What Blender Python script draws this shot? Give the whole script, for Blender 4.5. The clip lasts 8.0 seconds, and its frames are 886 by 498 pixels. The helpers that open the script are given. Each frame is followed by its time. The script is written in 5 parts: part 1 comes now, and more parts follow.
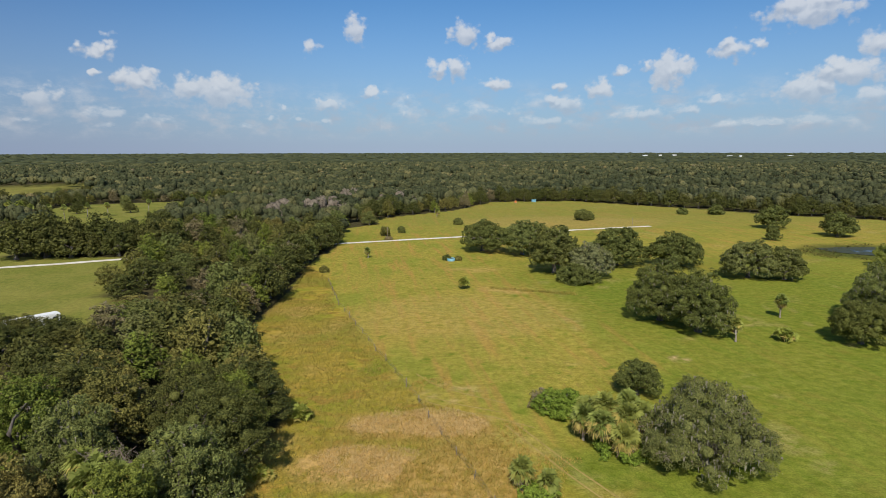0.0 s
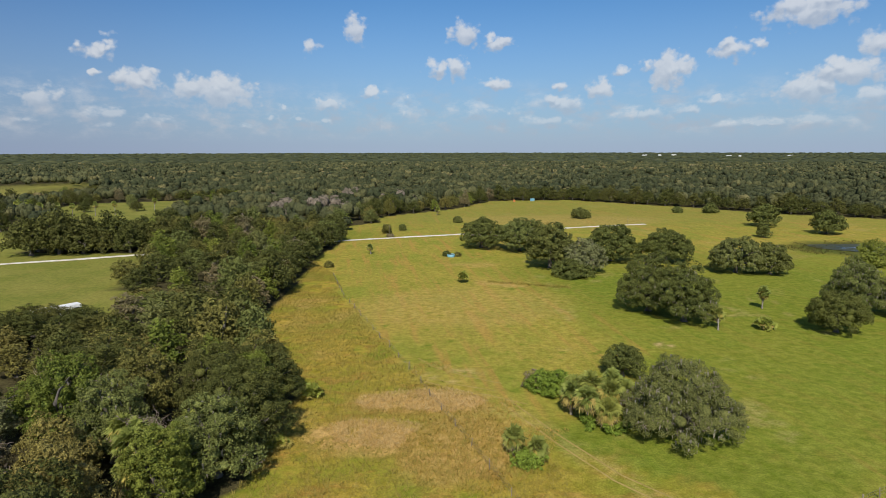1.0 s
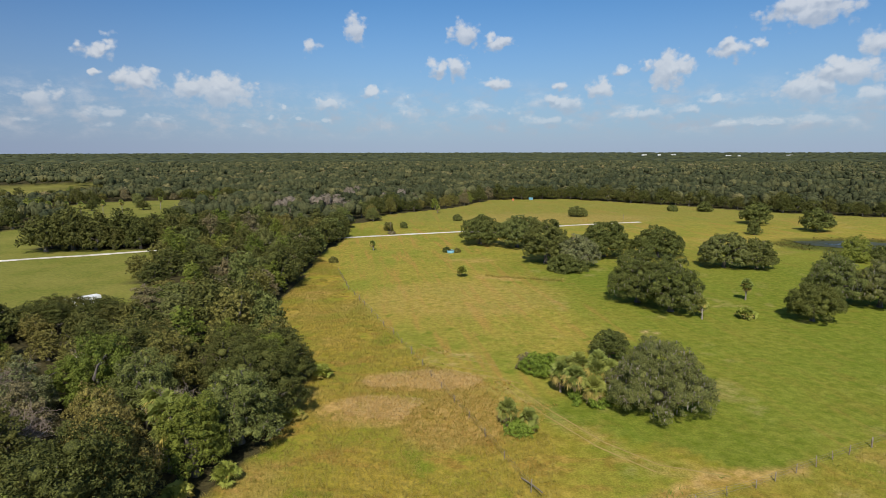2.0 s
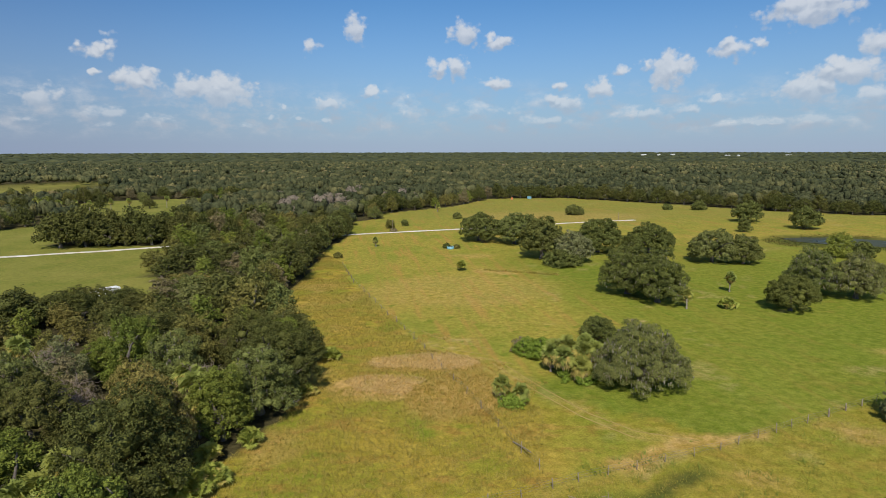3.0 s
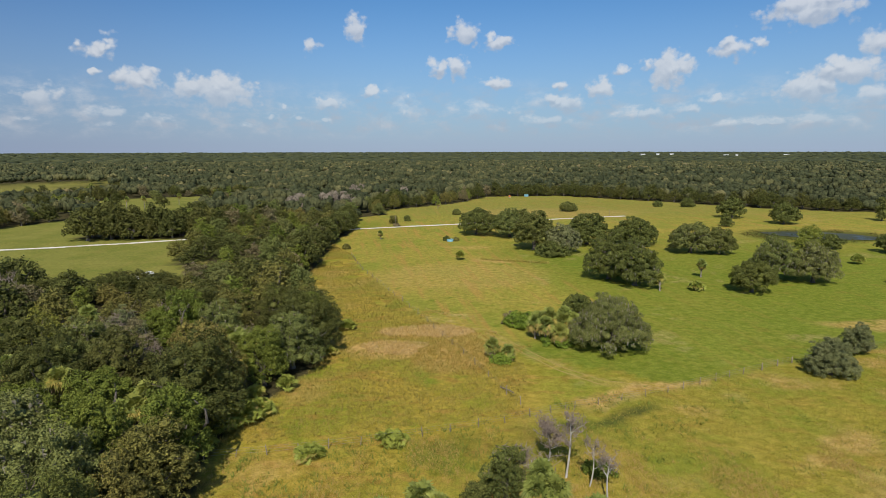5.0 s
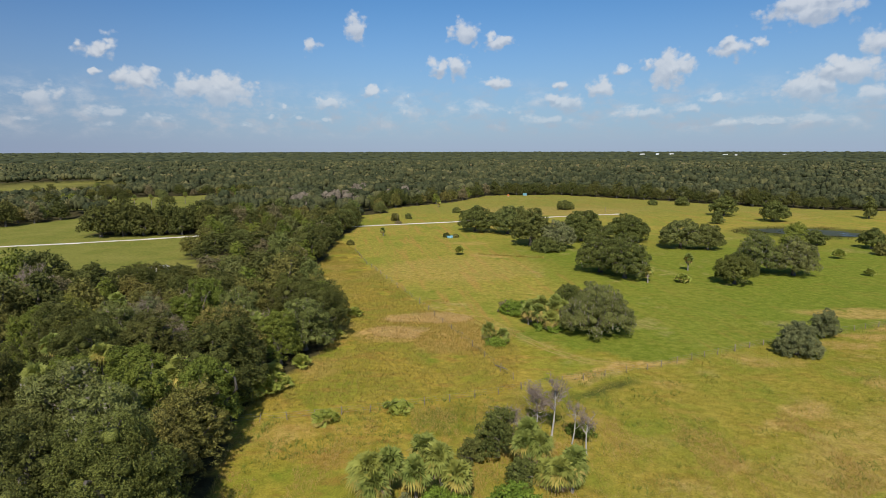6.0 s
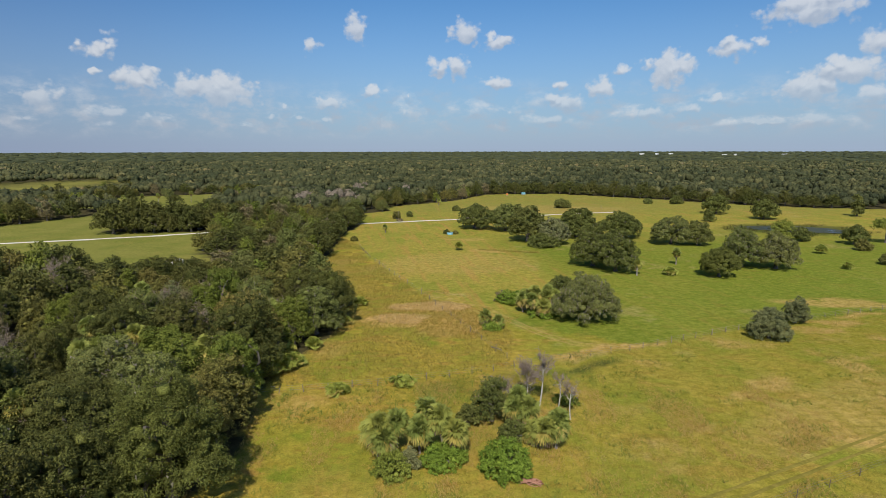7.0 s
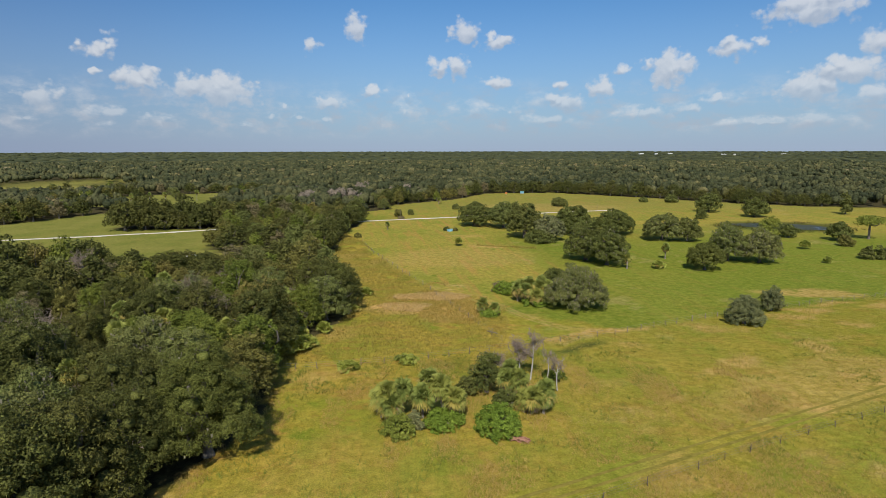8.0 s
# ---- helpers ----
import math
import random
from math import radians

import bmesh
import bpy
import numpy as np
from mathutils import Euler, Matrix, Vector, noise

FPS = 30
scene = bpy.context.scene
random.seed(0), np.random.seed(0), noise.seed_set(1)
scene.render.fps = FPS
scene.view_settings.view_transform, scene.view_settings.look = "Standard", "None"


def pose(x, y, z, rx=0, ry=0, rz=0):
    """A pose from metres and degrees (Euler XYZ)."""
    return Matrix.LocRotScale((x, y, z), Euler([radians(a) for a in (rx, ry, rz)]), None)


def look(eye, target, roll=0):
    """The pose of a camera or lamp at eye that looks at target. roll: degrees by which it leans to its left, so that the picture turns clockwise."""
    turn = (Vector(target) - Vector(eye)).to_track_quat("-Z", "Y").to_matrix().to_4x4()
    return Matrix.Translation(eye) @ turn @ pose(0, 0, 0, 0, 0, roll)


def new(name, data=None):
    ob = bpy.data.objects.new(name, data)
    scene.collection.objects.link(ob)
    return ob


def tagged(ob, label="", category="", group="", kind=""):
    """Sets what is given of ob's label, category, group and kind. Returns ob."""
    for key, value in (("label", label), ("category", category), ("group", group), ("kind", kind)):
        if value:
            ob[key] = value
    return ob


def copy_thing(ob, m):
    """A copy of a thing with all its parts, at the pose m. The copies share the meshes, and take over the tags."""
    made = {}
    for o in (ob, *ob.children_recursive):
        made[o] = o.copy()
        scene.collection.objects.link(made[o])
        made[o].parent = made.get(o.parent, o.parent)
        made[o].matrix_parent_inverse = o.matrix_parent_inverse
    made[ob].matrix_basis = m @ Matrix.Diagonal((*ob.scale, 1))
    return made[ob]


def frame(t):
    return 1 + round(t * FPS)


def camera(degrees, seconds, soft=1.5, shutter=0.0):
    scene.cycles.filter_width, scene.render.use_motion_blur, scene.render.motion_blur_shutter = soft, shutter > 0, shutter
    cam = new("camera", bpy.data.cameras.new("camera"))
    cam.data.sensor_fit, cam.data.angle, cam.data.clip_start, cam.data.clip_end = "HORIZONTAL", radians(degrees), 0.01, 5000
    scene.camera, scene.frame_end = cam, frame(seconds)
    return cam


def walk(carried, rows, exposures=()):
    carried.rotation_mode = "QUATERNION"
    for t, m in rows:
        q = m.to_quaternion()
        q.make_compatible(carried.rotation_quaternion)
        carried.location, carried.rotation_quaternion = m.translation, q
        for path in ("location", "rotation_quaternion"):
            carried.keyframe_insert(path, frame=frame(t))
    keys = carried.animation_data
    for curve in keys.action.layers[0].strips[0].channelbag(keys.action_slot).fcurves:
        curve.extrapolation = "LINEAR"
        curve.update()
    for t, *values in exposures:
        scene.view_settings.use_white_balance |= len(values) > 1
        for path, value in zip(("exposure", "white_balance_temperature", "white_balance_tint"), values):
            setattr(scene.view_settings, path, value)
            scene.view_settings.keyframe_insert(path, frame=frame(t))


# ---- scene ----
cam = camera(73.7, 8.0, soft=0.6)
# seconds, x, y, z, yaw, pitch, roll: a drone drawing back level over the pasture
ROWS = [
    (0.00, -0.00, 0.00, 36.00, 0.054, -9.445, -0.100),
    (0.50, -0.00, -3.58, 36.00, 0.055, -9.453, -0.100),
    (1.00, -0.00, -7.28, 36.00, 0.057, -9.462, -0.101),
    (1.50, -0.00, -11.10, 36.00, 0.059, -9.471, -0.101),
    (2.25, -0.01, -17.01, 36.00, 0.063, -9.484, -0.101),
    (3.00, -0.01, -23.15, 36.00, 0.068, -9.497, -0.101),
    (3.50, -0.01, -27.36, 36.00, 0.072, -9.505, -0.101),
    (4.00, -0.01, -31.65, 36.00, 0.076, -9.514, -0.101),
    (4.50, -0.01, -36.02, 36.00, 0.080, -9.523, -0.101),
    (5.25, -0.02, -42.71, 36.00, 0.088, -9.536, -0.101),
    (6.00, -0.02, -49.56, 36.01, 0.096, -9.549, -0.101),
    (6.50, -0.02, -54.20, 36.01, 0.102, -9.557, -0.101),
    (7.00, -0.02, -58.89, 36.01, 0.109, -9.566, -0.102),
    (7.50, -0.03, -63.63, 36.01, 0.115, -9.575, -0.102),
    (8.00, -0.03, -68.41, 36.01, 0.123, -9.584, -0.102),
]


def gaze(x, y, z, yaw, pitch):
    a, b = radians(yaw), radians(pitch)
    return (x - 100 * math.sin(a) * math.cos(b), y + 100 * math.cos(a) * math.cos(b), z + 100 * math.sin(b))


walk(cam, [(t, look((x, y, z), gaze(x, y, z, yaw, pitch), roll)) for t, x, y, z, yaw, pitch, roll in ROWS],
     exposures=[(0.0, 0.0), (8.0, 0.0)])

# ---------------------------------------------------------------- light
SUN_ELEVATION, SUN_AZIMUTH = radians(46), radians(186)      # azimuth from +y towards +x: behind the drone
sun = new("sun", bpy.data.lights.new("sun", "SUN"))
sun.data.energy, sun.data.angle, sun.data.color = 4.8, radians(0.55), (1.0, 0.93, 0.80)
to_sun = Vector((math.sin(SUN_AZIMUTH) * math.cos(SUN_ELEVATION), math.cos(SUN_AZIMUTH) * math.cos(SUN_ELEVATION), math.sin(SUN_ELEVATION)))
sun.matrix_world = look(to_sun * 100, (0, 0, 0))

world = bpy.data.worlds.new("sky")
scene.world = world
world.use_nodes = True
wt = world.node_tree
wt.nodes.clear()


class Net:
    """Short forms for the nodes of one tree."""

    def __init__(self, tree):
        self.tree = tree

    def node(self, kind):
        return self.tree.nodes.new(kind)

    def join(self, a, b):
        self.tree.links.new(a, b)

    def put(self, socket, value):
        if isinstance(value, bpy.types.NodeSocket):
            self.join(value, socket)
        else:
            socket.default_value = value

    def math(self, op, a, b=0.0, c=0.0, clamp=False):
        n = self.node("ShaderNodeMath")
        n.operation, n.use_clamp = op, clamp
        for i, v in enumerate((a, b, c)):
            self.put(n.inputs[i], v)
        return n.outputs[0]

    def vec(self, op, a, b=(0, 0, 0)):
        n = self.node("ShaderNodeVectorMath")
        n.operation = op
        self.put(n.inputs[0], a)
        if op != "LENGTH":
            self.put(n.inputs[1], b)
        return n.outputs["Value"] if op == "LENGTH" else n.outputs[0]

    def noise(self, vector, scale, detail=4.0, rough=0.55, out="Fac"):
        n = self.node("ShaderNodeTexNoise")
        self.put(n.inputs["Vector"], vector)
        self.put(n.inputs["Scale"], scale)
        n.inputs["Detail"].default_value, n.inputs["Roughness"].default_value = detail, rough
        return n.outputs[out]

    def mix(self, fac, a, b, blend="MIX"):
        n = self.node("ShaderNodeMix")
        n.data_type, n.blend_type = "RGBA", blend
        self.put(n.inputs[0], fac)
        self.put(n.inputs[6], (*a, 1) if isinstance(a, tuple) and len(a) == 3 else a)
        self.put(n.inputs[7], (*b, 1) if isinstance(b, tuple) and len(b) == 3 else b)
        return n.outputs[2]

    def layer(self, name):
        n = self.node("ShaderNodeVertexColor")
        n.layer_name = name
        return n.outputs[0]

    def ramp(self, fac, low, high, smooth=True):
        n = self.node("ShaderNodeMapRange")
        n.interpolation_type = "SMOOTHSTEP" if smooth else "LINEAR"
        self.put(n.inputs[0], fac)
        n.inputs[1].default_value, n.inputs[2].default_value = low, high
        return n.outputs[0]


W = Net(wt)
heaven = W.node("ShaderNodeTexSky")
heaven.sky_type, heaven.sun_disc = "NISHITA", False
heaven.sun_elevation, heaven.sun_rotation = SUN_ELEVATION, SUN_AZIMUTH
heaven.altitude, heaven.air_density, heaven.dust_density, heaven.ozone_density = 0, 1.0, 0.6, 2.5

# Cumulus: soft ellipses in azimuth and elevation, broken up by noise
ellipses = []
cloud_rng = random.Random(5)


def cloud(az, el, w, h, thick=1.0):
    """A cumulus: a heap of a few lobes; small ones are thin."""
    thick = min(thick, 0.22 + 0.32 * w)
    ellipses.append((az, el, w * 1.0, h * 1.05, thick))
    if w > 2.0:
        for _ in range(2 if w < 3.5 else 3):
            k = cloud_rng.uniform(-0.6, 0.6)
            ellipses.append((az + k * w, el + h * cloud_rng.uniform(0.1, 0.5), w * 0.45, h * 0.8, thick))


cloud(-29.5, 7.9, 2.5, 1.0, 0.35)
cloud(-28.6, 9.3, 0.9, 0.5, 0.35)
cloud(-30.6, 8.4, 0.7, 0.7)
cloud(-29.7, 6.2, 1.0, 0.5, 0.4)
cloud(-26.6, 5.7, 2.2, 1.1)
cloud(-33.8, 4.0, 2.6, 1.4, 0.55)
cloud(-20.2, 5.0, 3.9, 1.7)
cloud(-8.1, 10.7, 1.4, 1.6)
cloud(-12.1, 9.2, 1.0, 1.2)
cloud(-10.6, 4.2, 1.6, 0.8)
cloud(-6.8, 5.4, 1.6, 0.7)
cloud(-26.0, 2.7, 0.7, 0.6)
cloud(-28.8, 3.1, 1.6, 0.5)
cloud(-24.5, 2.7, 0.5, 0.4)
cloud(-16.1, 3.0, 0.7, 0.4)
cloud(-14.7, 3.9, 0.6, 0.7)
cloud(-3.7, 3.6, 0.7, 1.0)
cloud(-3.4, 4.9, 0.4, 0.5)
cloud(-18.3, 2.2, 0.6, 0.3)
cloud(-13.5, 2.9, 0.7, 0.4)
cloud(-0.6, 7.5, 1.6, 1.1)
cloud(-34.6, 2.5, 0.9, 0.3)
cloud(-28.9, 2.2, 0.7, 0.4)
cloud(-11.2, 2.8, 0.6, 0.4)
cloud(2.2, 10.5, 1.9, 1.3)
cloud(5.0, 9.7, 2.3, 0.9, 0.7)
cloud(1.3, 7.4, 1.6, 1.1)
cloud(4.9, 6.1, 1.8, 0.7)
cloud(14.4, 5.4, 1.6, 1.2)
cloud(20.4, 6.8, 2.4, 1.8)
cloud(18.3, 7.3, 1.5, 0.9)
cloud(16.0, 6.8, 1.3, 0.7)
cloud(10.8, 5.9, 1.4, 0.7)
cloud(11.3, 4.2, 2.2, 0.8)
cloud(18.4, 3.2, 1.9, 0.6)
cloud(24.0, 4.2, 1.6, 0.5)
cloud(25.5, 8.2, 2.4, 1.0, 0.6)
cloud(30.7, 10.7, 4.2, 1.2)
cloud(30.8, 4.8, 2.5, 1.3)
cloud(33.6, 6.0, 3.3, 1.2)
cloud(35.2, 7.9, 1.6, 1.4)
cloud(35.3, 4.1, 1.8, 0.9)
cloud(31.7, 2.4, 1.8, 0.7)
cloud(2.7, 3.6, 1.0, 0.7)
cloud(6.2, 3.5, 0.7, 0.5)
cloud(22.1, 3.5, 1.3, 0.5)
cloud(9.8, 2.7, 1.8, 0.5)
cloud(27.9, 2.3, 1.5, 0.3)

geo = W.node("ShaderNodeTexCoord")
xyz = W.node("ShaderNodeSeparateXYZ")
W.join(geo.outputs["Generated"], xyz.inputs[0])
azimuth = W.math("MULTIPLY", W.math("ARCTAN2", xyz.outputs[0], xyz.outputs[1]), 57.2958)
elevation = W.math("MULTIPLY", W.math("ARCSINE", xyz.outputs[2]), 57.2958)
place = W.node("ShaderNodeCombineXYZ")
W.join(azimuth, place.inputs[0])
W.join(elevation, place.inputs[1])
stretch = W.vec("MULTIPLY", place.outputs[0], (1.0, 1.1, 1.0))
big = W.noise(stretch, 0.7, 2.0, 0.5, "Color")
wobble = W.vec("MULTIPLY", W.vec("SUBTRACT", big, (0.5, 0.5, 0.5)), (1.9, 1.4, 0.0))
calm_low = W.math("ADD", 0.35, W.math("MULTIPLY", W.ramp(elevation, 1.5, 8.0, False), 0.65))
wobble_scale = W.node("ShaderNodeVectorMath")
wobble_scale.operation = "SCALE"
W.join(wobble, wobble_scale.inputs[0])
W.join(calm_low, wobble_scale.inputs["Scale"])
wobble = wobble_scale.outputs[0]
fine = W.noise(stretch, 1.3, 6.0, 0.58)
puffs = W.node("ShaderNodeTexVoronoi")
puffs.feature, puffs.inputs["Scale"].default_value, puffs.inputs["Smoothness"].default_value = "SMOOTH_F1", 0.85, 0.35
puffs.inputs["Detail"].default_value, puffs.inputs["Roughness"].default_value = 2.0, 0.5
W.join(W.vec("ADD", stretch, W.vec("MULTIPLY", wobble, (0.35, 0.35, 0.0))), puffs.inputs["Vector"])
billow = W.math("SUBTRACT", 0.5, puffs.outputs["Distance"])


def heap(shift):
    """How deep inside a cloud: 1 in the middle, 0 at its rim, below 0 outside."""
    at = W.vec("ADD", W.vec("ADD", place.outputs[0], wobble), (0, shift, 0))
    nearest = None
    for az, el, w, h, thick in ellipses:
        d = W.vec("LENGTH", W.vec("MULTIPLY", W.vec("SUBTRACT", at, (az, el, 0)), (1 / w, 1 / h, 0)))
        d = W.math("ADD", d, 0.6 * (1 - thick)) if thick < 1 else d
        nearest = d if nearest is None else W.math("MINIMUM", nearest, d)
    return W.math("SUBTRACT", 1.0, nearest)


here, above = heap(0.0), heap(0.35)
body = W.math("ADD", here, W.math("ADD", W.math("ADD", W.math("MULTIPLY", billow, 0.75), 0.24), W.math("MULTIPLY", W.math("SUBTRACT", fine, 0.5), 0.75)))
cover = W.math("MULTIPLY", W.ramp(body, -0.08, 0.50), 0.78)
cover = W.math("MULTIPLY", cover, W.math("ADD", 0.42, W.math("MULTIPLY", W.ramp(elevation, 1.5, 6.5), 0.58)))
# a thin veil of scattered cloud, low over the horizon and all round
veil_noise = W.noise(W.vec("MULTIPLY", place.outputs[0], (0.55, 1.0, 1.0)), 0.75, 6.0, 0.6)
low_band = W.math("MULTIPLY", W.ramp(elevation, 0.6, 2.2), W.math("SUBTRACT", 1.0, W.ramp(elevation, 3.0, 7.0)))
veil = W.math("MULTIPLY", W.math("MULTIPLY", W.ramp(veil_noise, 0.40, 0.75), low_band), 0.75)
behind = W.ramp(W.math("ABSOLUTE", azimuth), 45.0, 65.0)
away = W.math("MULTIPLY", W.math("MULTIPLY", behind, W.ramp(veil_noise, 0.5, 0.62)), 0.8)
cover = W.math("MAXIMUM", W.math("MAXIMUM", cover, veil), away)
# haze: the sky greys towards the horizon
haze = W.math("POWER", W.math("SUBTRACT", 1.0, W.math("MULTIPLY", W.math("ABSOLUTE", xyz.outputs[2]), 3.6), clamp=True), 1.6)
west = W.ramp(W.math("MULTIPLY", xyz.outputs[0], -1.0), 0.05, 0.75)
blue = W.mix(1.0, heaven.outputs[0], W.mix(west, (0.52, 0.93, 1.27), (0.45, 0.72, 1.02)), "MULTIPLY")
air = W.mix(W.math("MULTIPLY", haze, 0.85), blue, W.mix(west, (4.5, 5.4, 7.2), (3.5, 4.2, 6.0)))
lit = W.ramp(W.math("ADD", W.math("SUBTRACT", here, above), W.math("MULTIPLY", W.math("SUBTRACT", fine, 0.5), 0.6)), -0.45, 0.45)
puff = W.mix(lit, (5.0, 5.6, 6.6), (8.6, 8.8, 9.1))
sky_colour = W.mix(cover, air, puff)
glow = W.node("ShaderNodeBackground")
W.join(sky_colour, glow.inputs[0])
glow.inputs[1].default_value = 0.082
end = W.node("ShaderNodeOutputWorld")
W.join(glow.outputs[0], end.inputs[0])


# ---------------------------------------------------------------- materials
def material(name):
    m = bpy.data.materials.new(name)
    m.use_nodes = True
    n = Net(m.node_tree)
    return m, n, m.node_tree.nodes["Principled BSDF"]


def foliage(name, dark, light, accent, rough=0.7, through_light=0.10, spread=0.5, painted_gaps=0.5, gap=0.20):
    """Leaves: each leaf spray its own shade, each bough its own green, each tree its own cast; dark gaps between leaves
    painted in.
    """
    m, n, b = material(name)
    island = n.node("ShaderNodeNewGeometry").outputs["Random Per Island"]
    tree = n.node("ShaderNodeObjectInfo").outputs["Random"]
    at = n.node("ShaderNodeTexCoord").outputs["Object"]
    patch = n.noise(at, 0.38, 3.0)
    fac = n.math("ADD", n.math("MULTIPLY", island, 0.45), n.math("MULTIPLY", n.ramp(patch, 0.3, 0.7), 0.55))
    c = n.mix(fac, dark, light)
    c = n.mix(n.math("MULTIPLY", n.ramp(tree, 0.35, 1.0), spread), c, accent)
    if painted_gaps:
        # shade between leaf clumps painted as fine noise; a higher gap pales it
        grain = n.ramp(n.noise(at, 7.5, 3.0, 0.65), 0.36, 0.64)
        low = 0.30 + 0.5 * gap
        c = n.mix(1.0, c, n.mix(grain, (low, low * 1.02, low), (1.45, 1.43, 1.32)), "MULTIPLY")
    n.join(c, b.inputs["Base Color"])
    b.inputs["Roughness"].default_value = rough
    b.inputs["Specular IOR Level"].default_value = 0.12
    glowing = n.node("ShaderNodeBsdfTranslucent")
    n.join(n.mix(0.5, c, light), glowing.inputs[0])
    blend = n.node("ShaderNodeMixShader")
    blend.inputs[0].default_value = through_light
    n.join(b.outputs[0], blend.inputs[1])
    n.join(glowing.outputs[0], blend.inputs[2])
    n.join(blend.outputs[0], m.node_tree.nodes["Material Output"].inputs[0])
    return m


def plain(name, a, b_colour, scale, rough=0.8, metal=0.0, bump=0.0, stretch=(1, 1, 1)):
    """A surface with grain at two scales."""
    m, n, b = material(name)
    at = n.vec("MULTIPLY", n.node("ShaderNodeTexCoord").outputs["Object"], stretch)
    grain = n.noise(at, scale, 6.0, 0.6)
    stain = n.noise(at, scale * 0.17, 3.0, 0.5)
    fac = n.math("ADD", n.math("MULTIPLY", n.ramp(grain, 0.3, 0.7), 0.6), n.math("MULTIPLY", n.ramp(stain, 0.35, 0.65), 0.4))
    n.join(n.mix(fac, a, b_colour), b.inputs["Base Color"])
    b.inputs["Roughness"].default_value, b.inputs["Metallic"].default_value = rough, metal
    if rough >= 1.0:
        b.inputs["Specular IOR Level"].default_value = 0.03
    if bump:
        k = n.node("ShaderNodeBump")
        k.inputs["Strength"].default_value, k.inputs["Distance"].default_value = 0.6, bump
        n.join(grain, k.inputs["Height"])
        n.join(k.outputs[0], b.inputs["Normal"])
    return m


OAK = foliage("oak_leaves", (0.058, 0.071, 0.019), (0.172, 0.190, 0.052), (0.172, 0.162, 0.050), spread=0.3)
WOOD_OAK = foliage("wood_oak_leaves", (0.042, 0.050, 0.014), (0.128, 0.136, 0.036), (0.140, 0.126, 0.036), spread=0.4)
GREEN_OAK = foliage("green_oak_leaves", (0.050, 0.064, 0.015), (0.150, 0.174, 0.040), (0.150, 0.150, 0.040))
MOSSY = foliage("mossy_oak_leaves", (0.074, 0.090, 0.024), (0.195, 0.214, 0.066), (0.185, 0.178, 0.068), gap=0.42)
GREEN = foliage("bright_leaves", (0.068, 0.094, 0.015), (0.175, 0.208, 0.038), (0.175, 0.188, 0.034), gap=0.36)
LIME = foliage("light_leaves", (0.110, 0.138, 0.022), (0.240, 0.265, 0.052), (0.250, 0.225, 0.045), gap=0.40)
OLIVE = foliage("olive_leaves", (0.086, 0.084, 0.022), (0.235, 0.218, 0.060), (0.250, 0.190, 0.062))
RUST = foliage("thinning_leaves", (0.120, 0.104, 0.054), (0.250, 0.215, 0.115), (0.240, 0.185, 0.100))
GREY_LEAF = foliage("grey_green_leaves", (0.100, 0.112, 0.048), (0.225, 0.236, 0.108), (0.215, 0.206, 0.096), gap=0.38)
SAW_FROND = foliage("palmetto_fans", (0.150, 0.185, 0.030), (0.400, 0.425, 0.090), (0.380, 0.360, 0.075), 0.5, 0.25, painted_gaps=0.0)
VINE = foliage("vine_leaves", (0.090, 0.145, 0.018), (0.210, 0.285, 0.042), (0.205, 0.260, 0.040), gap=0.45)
FROND = foliage("palm_fronds", (0.110, 0.145, 0.030), (0.350, 0.385, 0.100), (0.360, 0.345, 0.076), 0.5, 0.24, painted_gaps=0.0)
FROND_PALE = foliage("yellowed_fronds", (0.280, 0.230, 0.050), (0.520, 0.420, 0.120), (0.420, 0.310, 0.110), 0.6, 0.2, painted_gaps=0.0)
FROND_DEAD = foliage("dead_fronds", (0.190, 0.130, 0.080), (0.380, 0.290, 0.200), (0.300, 0.200, 0.140), 0.8, 0.05, painted_gaps=0.0)
MOSS = foliage("spanish_moss", (0.150, 0.138, 0.100), (0.290, 0.270, 0.205), (0.240, 0.220, 0.160), 0.9, 0.1, painted_gaps=0.0)
BARK = plain("bark", (0.060, 0.048, 0.038), (0.170, 0.150, 0.125), 9.0, 0.9, bump=0.03, stretch=(1, 1, 0.3))
PALM_BARK = plain("palm_bark", (0.150, 0.125, 0.100), (0.340, 0.300, 0.255), 7.0, 0.9, bump=0.03, stretch=(0.4, 0.4, 2.5))
DEAD_WOOD = plain("dead_wood", (0.260, 0.235, 0.215), (0.520, 0.490, 0.455), 6.0, 0.85, bump=0.02, stretch=(1, 1, 0.2))
TWIG = plain("dead_twigs", (0.170, 0.128, 0.102), (0.310, 0.245, 0.200), 3.0, 0.9)
ROT = plain("rotten_wood", (0.210, 0.085, 0.055), (0.440, 0.240, 0.165), 5.0, 0.9, bump=0.03, stretch=(0.2, 1, 1))
POST = plain("weathered_posts", (0.150, 0.115, 0.080), (0.330, 0.280, 0.220), 14.0, 0.9, bump=0.01, stretch=(1, 1, 0.15))
WIRE = plain("fence_wire", (0.200, 0.190, 0.180), (0.300, 0.280, 0.260), 3.0, 0.5, 0.8)
SAND = plain("white_sand_track", (0.440, 0.400, 0.310), (0.740, 0.710, 0.630), 0.8, 0.95, bump=0.04)
WHITE = plain("white_panels", (0.680, 0.680, 0.670), (0.810, 0.810, 0.800), 1.2, 0.45)
GREY = plain("grey_metal", (0.250, 0.255, 0.260), (0.400, 0.405, 0.410), 4.0, 0.5, 0.6)
RUBBER = plain("black_rubber", (0.020, 0.020, 0.020), (0.045, 0.045, 0.045), 12.0, 0.8)
BLUE = plain("blue_plastic", (0.110, 0.280, 0.380), (0.200, 0.420, 0.520), 3.0, 0.5)
